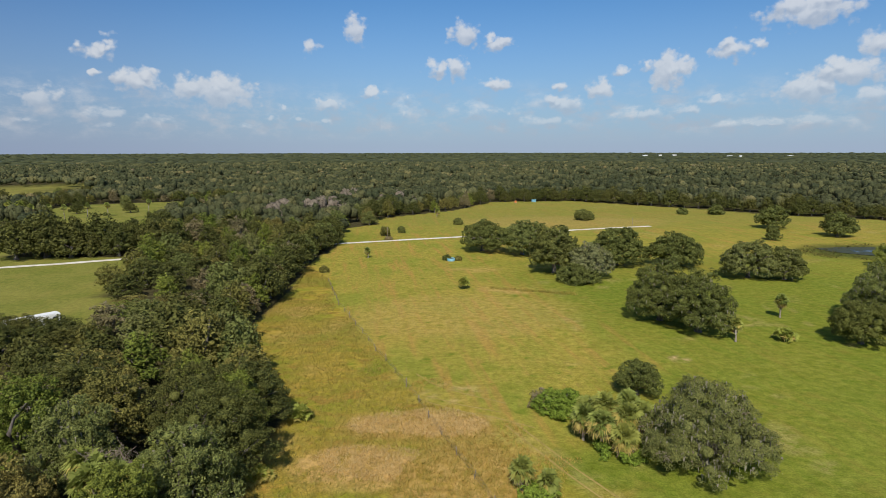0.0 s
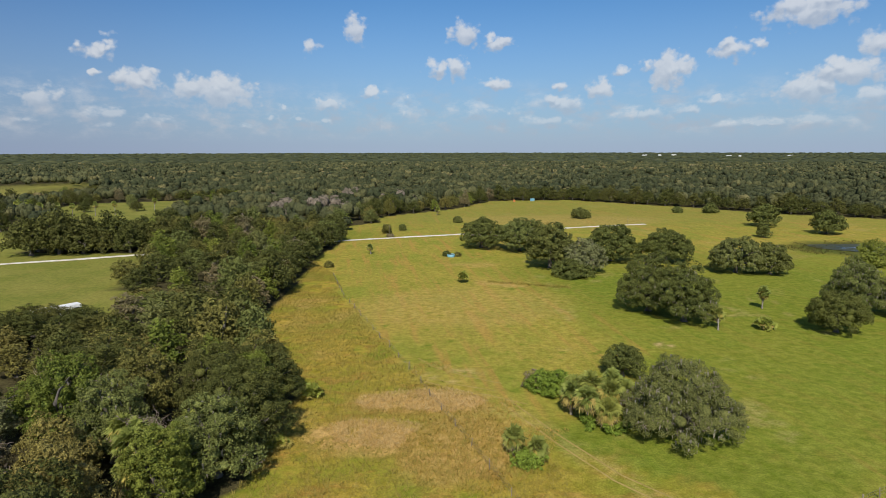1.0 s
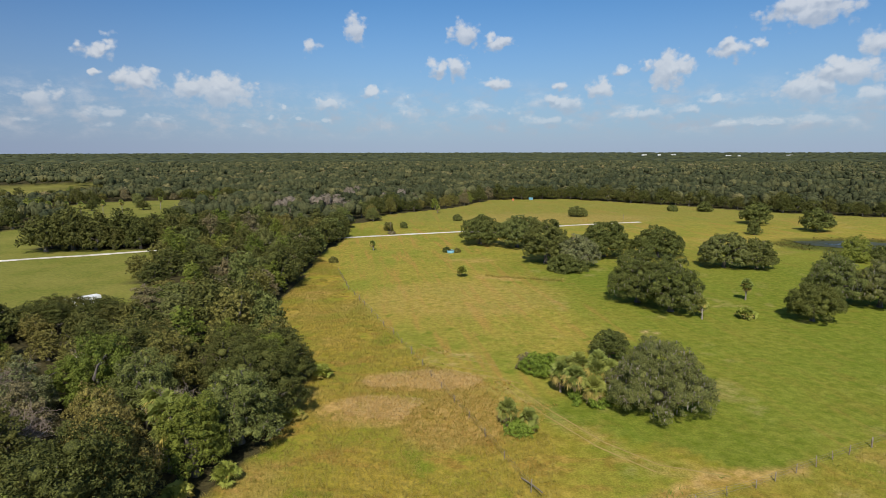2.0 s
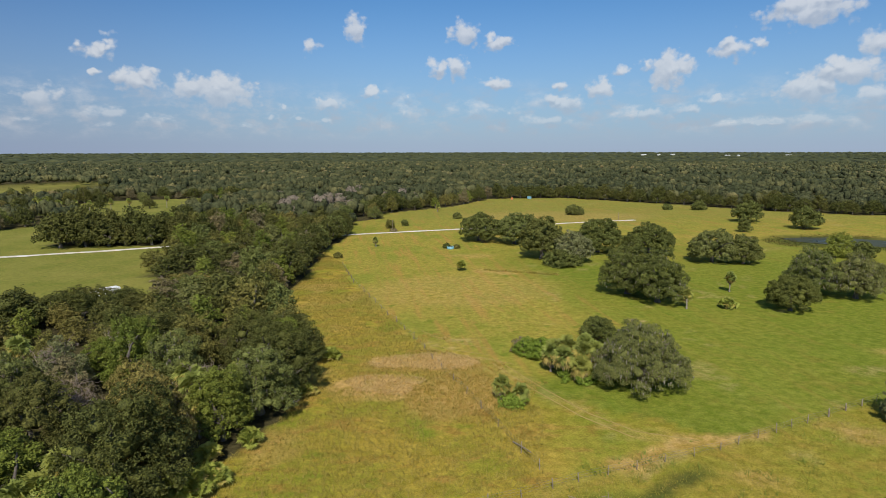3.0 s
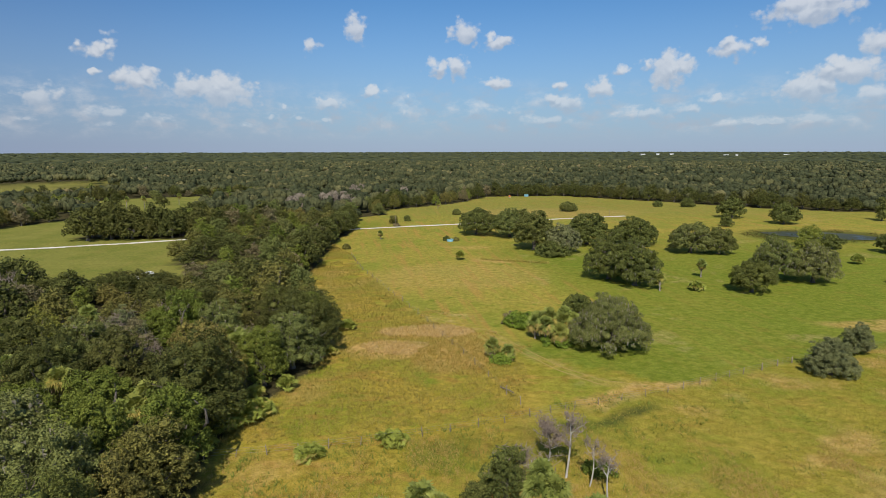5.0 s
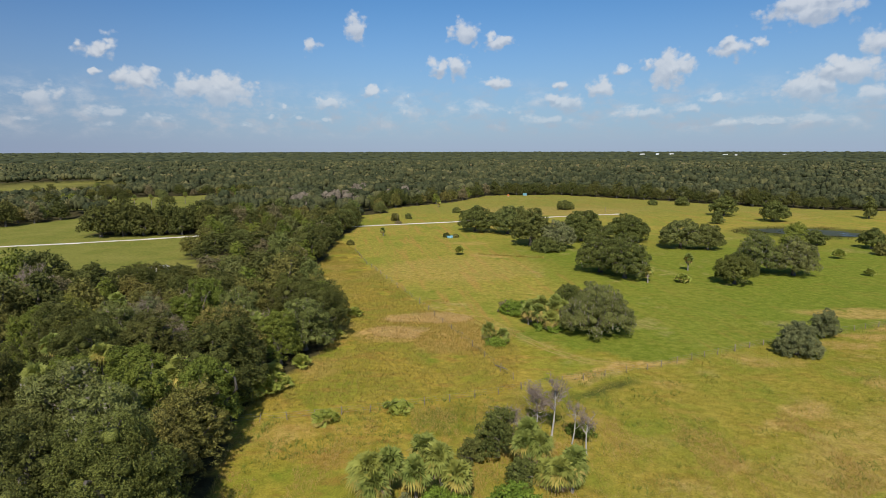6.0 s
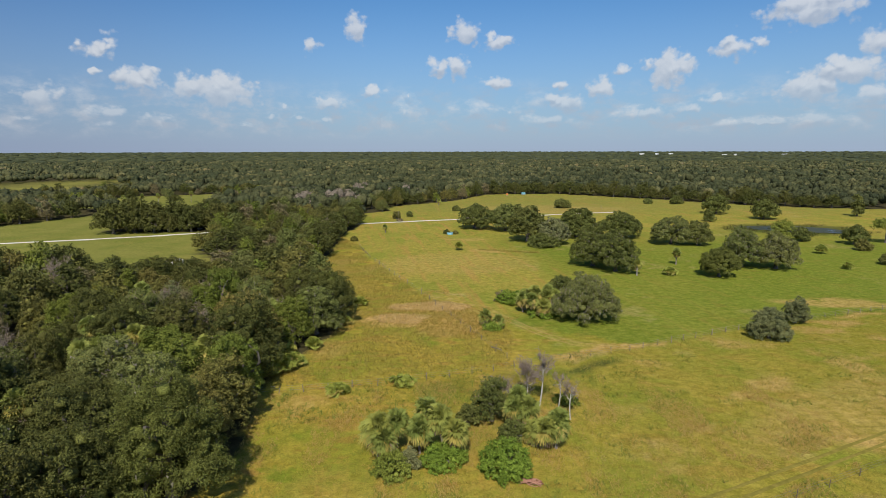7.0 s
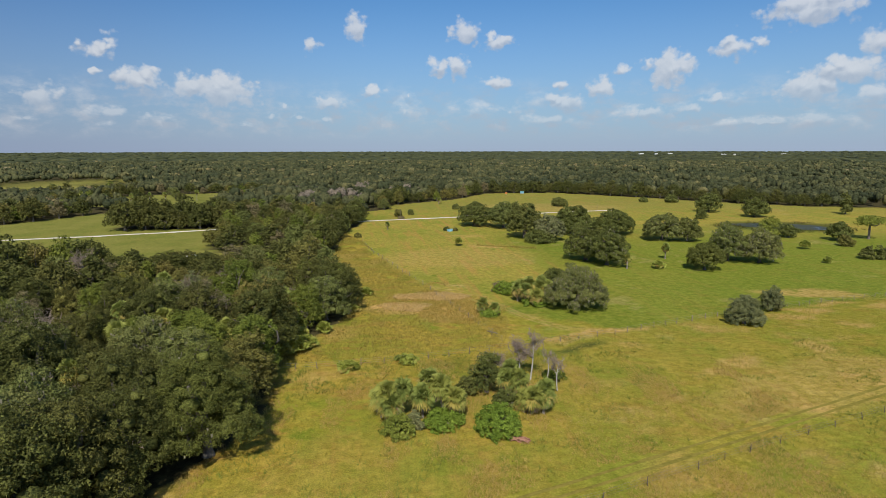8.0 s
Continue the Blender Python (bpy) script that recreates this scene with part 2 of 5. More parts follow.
ORANGE = plain("orange_plastic", (0.450, 0.140, 0.030), (0.600, 0.220, 0.060), 3.0, 0.6)


def glass_like():
    m, n, b = material("dark_window_glass")
    b.inputs["Base Color"].default_value = (0.02, 0.025, 0.03, 1)
    b.inputs["Roughness"].default_value = 0.06
    return m


PANE = glass_like()


def pond_water():
    m, n, b = material("pond_water")
    at = n.node("ShaderNodeTexCoord").outputs["Object"]
    weed = n.ramp(n.noise(at, 0.06, 6.0, 0.65), 0.34, 0.44)
    n.join(n.mix(weed, (0.012, 0.014, 0.010), (0.045, 0.050, 0.018)), b.inputs["Base Color"])
    n.join(n.math("ADD", n.math("MULTIPLY", weed, 0.6), 0.04), b.inputs["Roughness"])
    k = n.node("ShaderNodeBump")
    k.inputs["Strength"].default_value, k.inputs["Distance"].default_value = 0.15, 0.05
    n.join(n.noise(at, 1.5, 3.0), k.inputs["Height"])
    n.join(k.outputs[0], b.inputs["Normal"])
    return m


WATER = pond_water()


def canopy():
    """Far woods: the cast of each tree is held in its corners' colours."""
    m, n, b = material("woodland_canopy")
    tint = n.layer("tint")
    island = n.node("ShaderNodeNewGeometry").outputs["Random Per Island"]
    at = n.node("ShaderNodeTexCoord").outputs["Object"]
    grain = n.noise(at, 0.35, 4.0, 0.6)
    speck = n.ramp(n.noise(at, 1.1, 4.0, 0.6), 0.34, 0.66)
    value = n.math("ADD", 0.25, n.math("ADD", n.math("MULTIPLY", island, 0.25), n.math("ADD", n.math("MULTIPLY", grain, 0.6), n.math("MULTIPLY", speck, 0.45))))
    n.join(n.vec("MULTIPLY", tint, value), b.inputs["Base Color"])
    b.inputs["Roughness"].default_value, b.inputs["Specular IOR Level"].default_value = 0.8, 0.1
    k = n.node("ShaderNodeBump")
    k.inputs["Strength"].default_value, k.inputs["Distance"].default_value = 0.7, 1.2
    n.join(n.noise(at, 0.7, 5.0, 0.7), k.inputs["Height"])
    n.join(k.outputs[0], b.inputs["Normal"])
    return m


CANOPY = canopy()


def meadow():
    """The pasture: zones from the ground's own layers, broken up by noise at several scales."""
    m, n, b = material("pasture")
    at = n.node("ShaderNodeTexCoord").outputs["Object"]
    zone = n.node("ShaderNodeSeparateColor")
    n.join(n.layer("zones"), zone.inputs[0])
    wear = n.node("ShaderNodeSeparateColor")
    n.join(n.layer("wear"), wear.inputs[0])
    blade = n.noise(at, 4.5, 4.0, 0.7)
    tuft = n.noise(at, 0.55, 4.0, 0.65)
    drift = n.noise(at, 0.07, 5.0, 0.6)
    patch = n.noise(n.vec("ADD", at, (31, 77, 0)), 0.16, 5.0, 0.62)
    broad = n.noise(n.vec("ADD", at, (70, 30, 0)), 0.022, 4.0, 0.55)
    turn = n.node("ShaderNodeVectorRotate")
    turn.rotation_type = "Z_AXIS"
    n.join(at, turn.inputs[0])
    turn.inputs["Angle"].default_value = radians(-8.6)
    streak = n.noise(n.vec("MULTIPLY", turn.outputs[0], (0.35, 0.03, 1)), 1.0, 4.0, 0.6)
    wisp = n.noise(n.vec("MULTIPLY", turn.outputs[0], (0.75, 0.16, 1)), 1.0, 5.0, 0.68)
    weedy = n.noise(n.vec("ADD", at, (11, 140, 0)), 0.30, 5.0, 0.66)
    c = n.mix(n.ramp(tuft, 0.3, 0.7), (0.250, 0.214, 0.036), (0.340, 0.284, 0.058))
    c = n.mix(n.math("MULTIPLY", n.ramp(drift, 0.40, 0.66), 0.7), c, (0.190, 0.220, 0.032))
    c = n.mix(n.math("MULTIPLY", n.ramp(patch, 0.45, 0.68), 0.55), c, (0.175, 0.190, 0.026))
    c = n.mix(n.math("MULTIPLY", n.ramp(streak, 0.48, 0.70), 0.75), c, (0.360, 0.215, 0.060))
    c = n.mix(n.math("MULTIPLY", n.ramp(broad, 0.48, 0.68), 0.4), c, (0.350, 0.250, 0.060))
    c = n.mix(n.math("MULTIPLY", n.ramp(wisp, 0.54, 0.70), 0.45), c, (0.320, 0.215, 0.062))
    c = n.mix(n.math("MULTIPLY", n.ramp(weedy, 0.56, 0.68), 0.75), c, (0.135, 0.175, 0.020))
    lush = n.mix(n.ramp(tuft, 0.3, 0.7), (0.104, 0.150, 0.014), (0.165, 0.204, 0.028))
    lush = n.mix(n.math("MULTIPLY", n.ramp(patch, 0.52, 0.70), 0.5), lush, (0.215, 0.165, 0.036))
    lush = n.mix(n.math("MULTIPLY", n.ramp(drift, 0.5, 0.72), 0.4), lush, (0.210, 0.225, 0.036))
    c = n.mix(n.math("MULTIPLY", zone.outputs[1], 0.85), c, lush)
    tall = n.mix(n.ramp(tuft, 0.25, 0.75), (0.255, 0.196, 0.024), (0.430, 0.305, 0.060))
    tall = n.mix(n.math("MULTIPLY", n.ramp(drift, 0.40, 0.62), 0.9), tall, (0.220, 0.225, 0.027))
    c = n.mix(zone.outputs[2], c, tall)
    rusty = n.noise(n.vec("MULTIPLY", n.vec("ADD", at, (40, 3, 0)), (0.8, 1.5, 1)), 0.16, 6.0, 0.66)
    c = n.mix(n.math("MULTIPLY", n.math("MULTIPLY", n.ramp(rusty, 0.50, 0.64), zone.outputs[2]), 0.85), c, n.mix(n.ramp(tuft, 0.3, 0.7), (0.225, 0.130, 0.030), (0.380, 0.225, 0.062)))
    fresh = n.noise(n.vec("ADD", at, (90, 55, 0)), 0.13, 6.0, 0.66)
    c = n.mix(n.math("MULTIPLY", n.math("MULTIPLY", n.ramp(fresh, 0.54, 0.66), zone.outputs[2]), 0.85), c, (0.150, 0.190, 0.020))
    straw = n.mix(n.ramp(tuft, 0.3, 0.7), (0.350, 0.222, 0.064), (0.500, 0.330, 0.125))
    c = n.mix(n.math("MULTIPLY", zone.outputs[0], n.ramp(n.math("ADD", drift, tuft), 0.62, 0.98)), c, straw)
    dry = n.mix(n.ramp(blade, 0.3, 0.7), (0.380, 0.245, 0.095), (0.520, 0.385, 0.220))
    c = n.mix(n.math("MULTIPLY", wear.outputs[0], n.ramp(tuft, 0.3, 0.6)), c, dry)
    c = n.mix(n.math("MULTIPLY", wear.outputs[1], 0.8), c, (0.055, 0.070, 0.020))
    cool = n.node("ShaderNodeVertexColor")
    cool.layer_name = "zones"
    c = n.mix(cool.outputs["Alpha"], c, n.mix(n.ramp(drift, 0.35, 0.65), (0.140, 0.158, 0.036), (0.215, 0.200, 0.056)))
    litter = n.mix(n.ramp(tuft, 0.3, 0.7), (0.040, 0.034, 0.018), (0.085, 0.075, 0.035))
    c = n.mix(wear.outputs[2], c, litter)
    c = n.mix(1.0, c, n.mix(n.ramp(blade, 0.28, 0.72), (0.76, 0.77, 0.74), (1.22, 1.21, 1.18)), "MULTIPLY")
    clod = n.noise(n.vec("ADD", at, (5, 9, 0)), 0.9, 5.0, 0.7)
    c = n.mix(1.0, c, n.mix(n.ramp(clod, 0.34, 0.64), (0.83, 0.84, 0.83), (1.12, 1.11, 1.09)), "MULTIPLY")
    n.join(c, b.inputs["Base Color"])
    b.inputs["Roughness"].default_value, b.inputs["Specular IOR Level"].default_value = 1.0, 0.03
    k = n.node("ShaderNodeBump")
    k.inputs["Strength"].default_value, k.inputs["Distance"].default_value = 0.45, 0.18
    n.join(n.math("ADD", blade, n.math("MULTIPLY", tuft, 2.0)), k.inputs["Height"])
    n.join(k.outputs[0], b.inputs["Normal"])
    return m


PASTURE = meadow()
GRASS = foliage("tall_grass", (0.235, 0.200, 0.038), (0.410, 0.325, 0.085), (0.30, 0.25, 0.06), 0.8, 0.35, painted_gaps=0.0)
GRASS_GREEN = foliage("green_grass", (0.240, 0.225, 0.028), (0.450, 0.375, 0.075), (0.30, 0.26, 0.06), 0.9, 0.4, painted_gaps=0.0)
REED = foliage("rushes", (0.060, 0.055, 0.020), (0.130, 0.125, 0.040), (0.10, 0.09, 0.03), 0.9, 0.2)
WEED = foliage("weeds", (0.110, 0.150, 0.022), (0.230, 0.275, 0.050), (0.2, 0.22, 0.04), 0.8, 0.3, painted_gaps=0.0)
WORN = plain("worn_grass_ruts", (0.150, 0.132, 0.024), (0.270, 0.215, 0.048), 1.6, 1.0, bump=0.02)
TAN_RUT = plain("dry_tan_ruts", (0.240, 0.190, 0.048), (0.370, 0.275, 0.095), 1.6, 1.0, bump=0.02)
DARK_POST = plain("dark_posts", (0.070, 0.052, 0.036), (0.180, 0.145, 0.105), 14.0, 0.9, bump=0.01, stretch=(1, 1, 0.15))
SEED_GRASS = foliage("seed_grass", (0.380, 0.265, 0.075), (0.560, 0.410, 0.140), (0.50, 0.33, 0.12), 0.9, 0.4, painted_gaps=0.0)
TAN_GRASS = foliage("tan_grass", (0.440, 0.310, 0.125), (0.640, 0.475, 0.220), (0.57, 0.41, 0.18), 0.9, 0.4, painted_gaps=0.0)
RUSTY_GRASS = foliage("rusty_grass", (0.350, 0.235, 0.056), (0.530, 0.370, 0.108), (0.42, 0.29, 0.07), 0.9, 0.4, painted_gaps=0.0)
STRAW = foliage("straw_grass", (0.330, 0.265, 0.075), (0.500, 0.400, 0.150), (0.45, 0.35, 0.15), 0.9, 0.45, painted_gaps=0.0)


# ---------------------------------------------------------------- mesh tools
def mesh_of(name, verts, faces, mat, slots=None, mats=None, smooth=False):
    """A mesh from an array of corners and an array of faces (all of one kind, or a list of arrays)."""
    me = bpy.data.meshes.new(name)
    groups = faces if isinstance(faces, list) else [faces]
    groups = [np.asarray(g, dtype=np.int32) for g in groups if len(g)]
    verts = np.asarray(verts, dtype=np.float32)
    me.vertices.add(len(verts))
    me.vertices.foreach_set("co", verts.ravel())
    flat = np.concatenate([g.ravel() for g in groups])
    sizes = np.concatenate([np.full(len(g), g.shape[1], np.int32) for g in groups])
    me.loops.add(len(flat))
    me.loops.foreach_set("vertex_index", flat)
    me.polygons.add(len(sizes))
    me.polygons.foreach_set("loop_start", np.concatenate([[0], np.cumsum(sizes)[:-1]]).astype(np.int32))
    for m in (mats or [mat]):
        me.materials.append(m)
    if slots is not None:
        me.polygons.foreach_set("material_index", np.asarray(slots, np.int32))
    if smooth:
        me.polygons.foreach_set("use_smooth", np.ones(len(sizes), bool))
    me.update(calc_edges=True)
    me.validate()
    return me


def part(name, data, parent, label=""):
    """A mesh (or a bmesh with its material) as one part of a thing."""
    if isinstance(data, tuple):
        bm, mat = data
        me = bpy.data.meshes.new(name)
        bm.to_mesh(me)
        bm.free()
        me.materials.append(mat)
        data = me
    ob = new(name, data)
    ob.parent = parent
    return tagged(ob, label)


def thing(name, label, category, group="", kind="", at=(0, 0, 0), turn=0.0):
    ob = new(name)
    ob.empty_display_size = 0.3
    ob.matrix_basis = pose(*at, 0, 0, turn)
    return tagged(ob, label, category, group, kind)


def unit(v):
    return v / np.maximum(np.linalg.norm(v, axis=-1, keepdims=True), 1e-9)


def value_noise(x, y, scale, seed=0):
    """Smooth value noise on arrays, 0 to 1."""
    x, y = np.asarray(x, float) / scale, np.asarray(y, float) / scale
    i, j = np.floor(x).astype(np.int64), np.floor(y).astype(np.int64)
    u, v = x - i, y - j
    u, v = u * u * (3 - 2 * u), v * v * (3 - 2 * v)

    def h(a, b):
        k = (a * 374761393 + b * 668265263 + seed * 974634777) & 0x7FFFFFFF
        k = ((k ^ (k >> 13)) * 1274126177) & 0x7FFFFFFF
        return ((k ^ (k >> 16)) & 0xFFFF) / 65535.0

    return (h(i, j) * (1 - u) + h(i + 1, j) * u) * (1 - v) + (h(i, j + 1) * (1 - u) + h(i + 1, j + 1) * u) * v


def fbm(x, y, scale, seed=0):
    return (value_noise(x, y, scale, seed) * 4 + value_noise(x, y, scale / 2.1, seed + 7) * 2 + value_noise(x, y, scale / 4.3, seed + 13)) / 7


def inside(poly, x, y):
    """Which of the points lie in the polygon."""
    hit = np.zeros(np.shape(x), bool)
    for (ax, ay), (bx, by) in zip(poly, poly[1:] + poly[:1]):
        if ay != by:
            cross = ((ay > y) != (by > y)) & (x < (bx - ax) * (y - ay) / (by - ay) + ax)
            hit ^= cross
    return hit


def along(line, x, y):
    """Distance of points from a polyline."""
    best = np.full(np.shape(x), 1e9)
    for (ax, ay), (bx, by) in zip(line, line[1:]):
        dx, dy = bx - ax, by - ay
        k = np.clip(((x - ax) * dx + (y - ay) * dy) / (dx * dx + dy * dy), 0, 1)
        best = np.minimum(best, np.hypot(x - ax - k * dx, y - ay - k * dy))
    return best


def step(v, a, b):
    k = np.clip((v - a) / (b - a), 0, 1)
    return k * k * (3 - 2 * k)


# ---------------------------------------------------------------- plan
WOOD_EDGE = [(-44, 250), (-41, 229), (-43, 185), (-40, 150), (-40, 125), (-38, 112), (-33, 95), (-22, 78), (-21, 68), (-22, 55), (-23, 46),
             (-29, 37), (-28, 25), (-26, 15), (-25, 8), (-26.5, 0), (-30.5, -10), (-38, -30)]
PASTURE_LINE = [(400, -300), (400, 250), (230, 305), (193, 328), (149, 375), (92, 427), (34, 419), (5, 356), (-38, 314), (-32, 292), (-48, 275)]
MAIN_FIELD = PASTURE_LINE + WOOD_EDGE + [(-45, -300)]
LEFT_FIELD = [(-88, 148), (-80, 140), (-73.5, 131), (-69, 121), (-71, 112), (-80, 106), (-92, 104), (-115, 104), (-190, 110), (-330, 120), (-330, 215), (-216, 216), (-196, 268), (-165, 285),
              (-152, 200), (-108, 202), (-98, 190), (-90, 165)]
GLADE = [(-250, 315), (-205, 305), (-150, 330), (-158, 370), (-160, 445), (-195, 425), (-250, 400)]
FAR_FIELD = [(-306, 407), (-287, 466), (-330, 560), (-368, 600), (-470, 602), (-430, 420)]
BACK_FIELD = [(-158, 214), (-118, 224), (-148, 330), (-160, 375), (-215, 335)]
OPEN = [MAIN_FIELD, LEFT_FIELD, GLADE, BACK_FIELD, FAR_FIELD]
ROAD = [(-230, 150), (-179, 167), (-146, 178.5), (-125, 188), (-104.5, 198.5), (-75, 213), (-39, 230.5), (-25, 236), (6, 247), (60, 268.5), (80, 276), (99, 282)]
FENCE = [(-60, 19), (-17.7, 26), (-6.5, 28.8), (4.6, 32.5), (22, 39.5), (33.5, 43.8), (48.5, 50.8), (56, 54.5), (69.2, 60.8), (109, 74), (170, 92)]
CROSS_FENCE = [(10.8, 39.1), (9.6, 43.1), (7, 49.8), (1.5, 66), (-3.7, 80.4), (-7.9, 92.5), (-16.4, 113.9), (-24.8, 135.9), (-32, 161)]
SOUTH_FENCE = [(-5, -22), (21.9, -9.5), (28.9, -6), (36.9, -2.2), (61.1, 8.6), (110, 30)]
TRACK = [(-10, -22), (9.6, -11.8), (32.1, -0.8), (66.8, 16.4), (120, 43)]


def ground_height(x, y):
    r = np.hypot(x, y)
    return 0.25 * (fbm(x, y, 35, 3) - 0.5) * step(r, 0, 30) + 9.0 * step(r, 2600, 4700)


def build_ground():
    fine = lambda a, b, d: list(np.arange(a, b, d))
    gx = [-5000, -3500, -2400, -1600, -1100, -750, -520, -400] + fine(-330, -60, 6) + fine(-60, 120, 1.5) + fine(120, 260, 5) + [260, 330, 420, 560, 760, 1100, 1600, 2400, 3500, 5000]
    gy = [-1500, -900, -500, -300, -180, -110, -70] + fine(-40, 130, 1.5) + fine(130, 300, 3) + fine(300, 470, 6) + [470, 520, 600, 750, 1000, 1400, 2000, 2700, 3300, 4000, 4600, 5000]
    x, y = np.meshgrid(np.array(gx, float), np.array(gy, float))
    nx, ny = len(gx), len(gy)
    px, py = x.ravel(), y.ravel()
    verts = np.stack([px, py, ground_height(px, py)], 1)
    q = np.arange(nx * ny).reshape(ny, nx)
    faces = np.stack([q[:-1, :-1].ravel(), q[:-1, 1:].ravel(), q[1:, 1:].ravel(), q[1:, :-1].ravel()], 1)
    me = mesh_of("ground", verts, faces, PASTURE, smooth=True)
    # zones: straw, lush, tall; wear: bare, wet, leaf litter
    wx, wy = px + 9 * (fbm(px, py, 16, 1) - 0.5), py + 9 * (fbm(px, py, 16, 2) - 0.5)
    blot = lambda cx, cy, a, b, k=0.0: step(1 - np.hypot(((wx - cx) * math.cos(k) + (wy - cy) * math.sin(k)) / a, (-(wx - cx) * math.sin(k) + (wy - cy) * math.cos(k)) / b), 0, 0.35)
    left_of_cross = inside([(10.8, 36), (9, 44), (6, 52), (0, 70), (-4, 82), (-9, 95), (-17, 115), (-26, 138), (-33, 165), (-45, 190), (-60, 100), (-60, -60), (10, 30)], wx, wy)
    south = wy < np.interp(wx, [a for a, b in FENCE], [b for a, b in FENCE])
    verge = inside([(9, 36), (20, 40), (36, 46), (28, 52), (14, 60), (4, 80), (-6, 82)], wx, wy)
    tall = np.maximum(left_of_cross * 1.0, south * 0.50)
    tufty = step(fbm(px * 0.7, py * 1.3, 6, 71), 0.56, 0.72) * south * step(px, 15, 40) * 0.8
    tall = np.maximum(tall, verge * 0.7) * (0.75 + 0.5 * (fbm(px, py, 22, 9) - 0.3))
    straw = np.max([blot(-9.5, 64.5, 8.5, 5.6), blot(-3.5, 74.5, 12, 4.8), 0.75 * blot(2, 62, 9, 12), 0.65 * blot(92, 78, 16, 4.5, -0.2), 0.8 * blot(110, 68, 14, 4, 0.3),
                    0.8 * blot(24, 43, 6, 2, 0.35), 0.8 * blot(34, 47, 9, 1.6, 0.4), 0.7 * blot(16, 152, 10, 3, -0.4), 0.5 * blot(10, 178, 8, 4),
                    0.45 * blot(60, 20, 30, 9, 0.4), 0.5 * blot(60, 300, 60, 30), 0.30 * blot(5, 130, 30, 22), tufty, 0.35 * blot(-390, 510, 140, 110), 0.5 * step(fbm(px, py, 11, 75), 0.60, 0.75) * left_of_cross], 0)
    lush = np.max([0.95 * step(px + 0.25 * py, 48, 78) * step(-py, -215, -150), blot(28, 58, 26, 14), 0.9 * blot(60, 80, 40, 30), 0.6 * blot(-60, 245, 40, 25),
                   0.5 * south * step(px, 10, 30), 0.6 * blot(30, -5, 50, 10, 0.4), 0.8 * blot(6, 24, 16, 5), 0.5 * step(-px, 62, 75) * step(py, 80, 100) * step(-py, -460, -400), 0.6 * blot(120, 170, 60, 50)], 0)
    lush = lush * (0.78 + 0.6 * (fbm(px, py, 26, 21) - 0.2))
    bare = np.max([0.9 * blot(39.5, 100, 2.6, 0.9, -0.6), 0.5 * blot(2, 88, 7, 0.8, -0.6), 0.5 * blot(4, 77, 8, 0.7, -0.35), 0.5 * blot(1, 84, 6, 0.6, -0.5), 0.4 * blot(26, 41.5, 6, 1, 0.4),
                   0.22 * step(2.2 - along([(-3, 78), (8, 72), (16, 58), (22, 50), (30, 46)], wx, wy), 0, 1.5),
                   0.5 * blot(64, 118, 2, 1), 0.3 * step(fbm(px, py, 7, 40), 0.70, 0.80) * (px > 20)], 0)
    wet = np.max([blot(25, 37.5, 7, 1.5, 0.35), 0.5 * blot(15, 34, 9, 2, 0.3), 0.95 * blot(158, 207, 34, 22), 0.35 * blot(10, 28, 14, 3, 0.25)], 0)
    litter = np.zeros(len(px), bool)
    for poly in OPEN:
        litter |= inside(poly, px, py)
    litter = ~litter & (np.abs(px) < 0.86 * (py + 75) + 25) & (py > -60)
    for layer, cols in (("zones", (straw, lush, tall)), ("wear", (bare, wet, litter * 1.0))):
        data = me.color_attributes.new(layer, "FLOAT_COLOR", "POINT")
        rgba = np.ones((len(px), 4), np.float32)
        for i, c in enumerate(cols):
            rgba[:, i] = np.clip(c, 0, 1)
        # the fourth layer: paler, greyer grass of the far meadows
        rgba[:, 3] = np.clip(0.75 * step(-px, 62, 75) * step(py, 80, 100) + 0.4 * step(py, 230, 330), 0, 0.8)
        data.data.foreach_set("color", rgba.ravel())
    return tagged(new("ground", me), "sunlit green and straw coloured cattle pasture", "ground", kind="structure")


def ribbon(line, half, lift, seed, each=2.0):
    """A strip along a line, with uneven edges, just above the ground."""
    pts = []
    for (ax, ay), (bx, by) in zip(line, line[1:]):
        n = max(1, int(math.hypot(bx - ax, by - ay) / each))
        pts += [(ax + (bx - ax) * i / n, ay + (by - ay) * i / n) for i in range(n)]
    pts.append(line[-1])
    p = np.array(pts)
    d = np.gradient(p, axis=0)
    d /= np.linalg.norm(d, axis=1, keepdims=True)
    side = np.stack([-d[:, 1], d[:, 0]], 1)
    rows = []
    for k, s in enumerate((-1, -0.5, 0, 0.5, 1)):
        edge = half * s * (0.75 + 0.5 * value_noise(p[:, 0], p[:, 1], 5, seed + k))
        v = p + side * edge[:, None]
        rows.append(np.column_stack([v, ground_height(v[:, 0], v[:, 1]) + lift * (1 - 0.7 * abs(s))]))
    v = np.stack(rows, 1)
    q = np.arange(len(p) * 5).reshape(len(p), 5)
    return v.reshape(-1, 3), np.stack([q[:-1, :-1].ravel(), q[1:, :-1].ravel(), q[1:, 1:].ravel(), q[:-1, 1:].ravel()], 1)


ground = build_ground()
v, f = ribbon(ROAD, 1.6, 0.22, 5)
tagged(new("road", mesh_of("road", v, f, SAND, smooth=True)), "white sandy farm track across the pasture", "road", kind="structure")


def shifted(line, off):
    """A line moved sideways."""
    p = np.array(line, float)
    d = unit(np.gradient(p, axis=0))
    return [tuple(q) for q in p + np.stack([-d[:, 1], d[:, 0]], 1) * off]


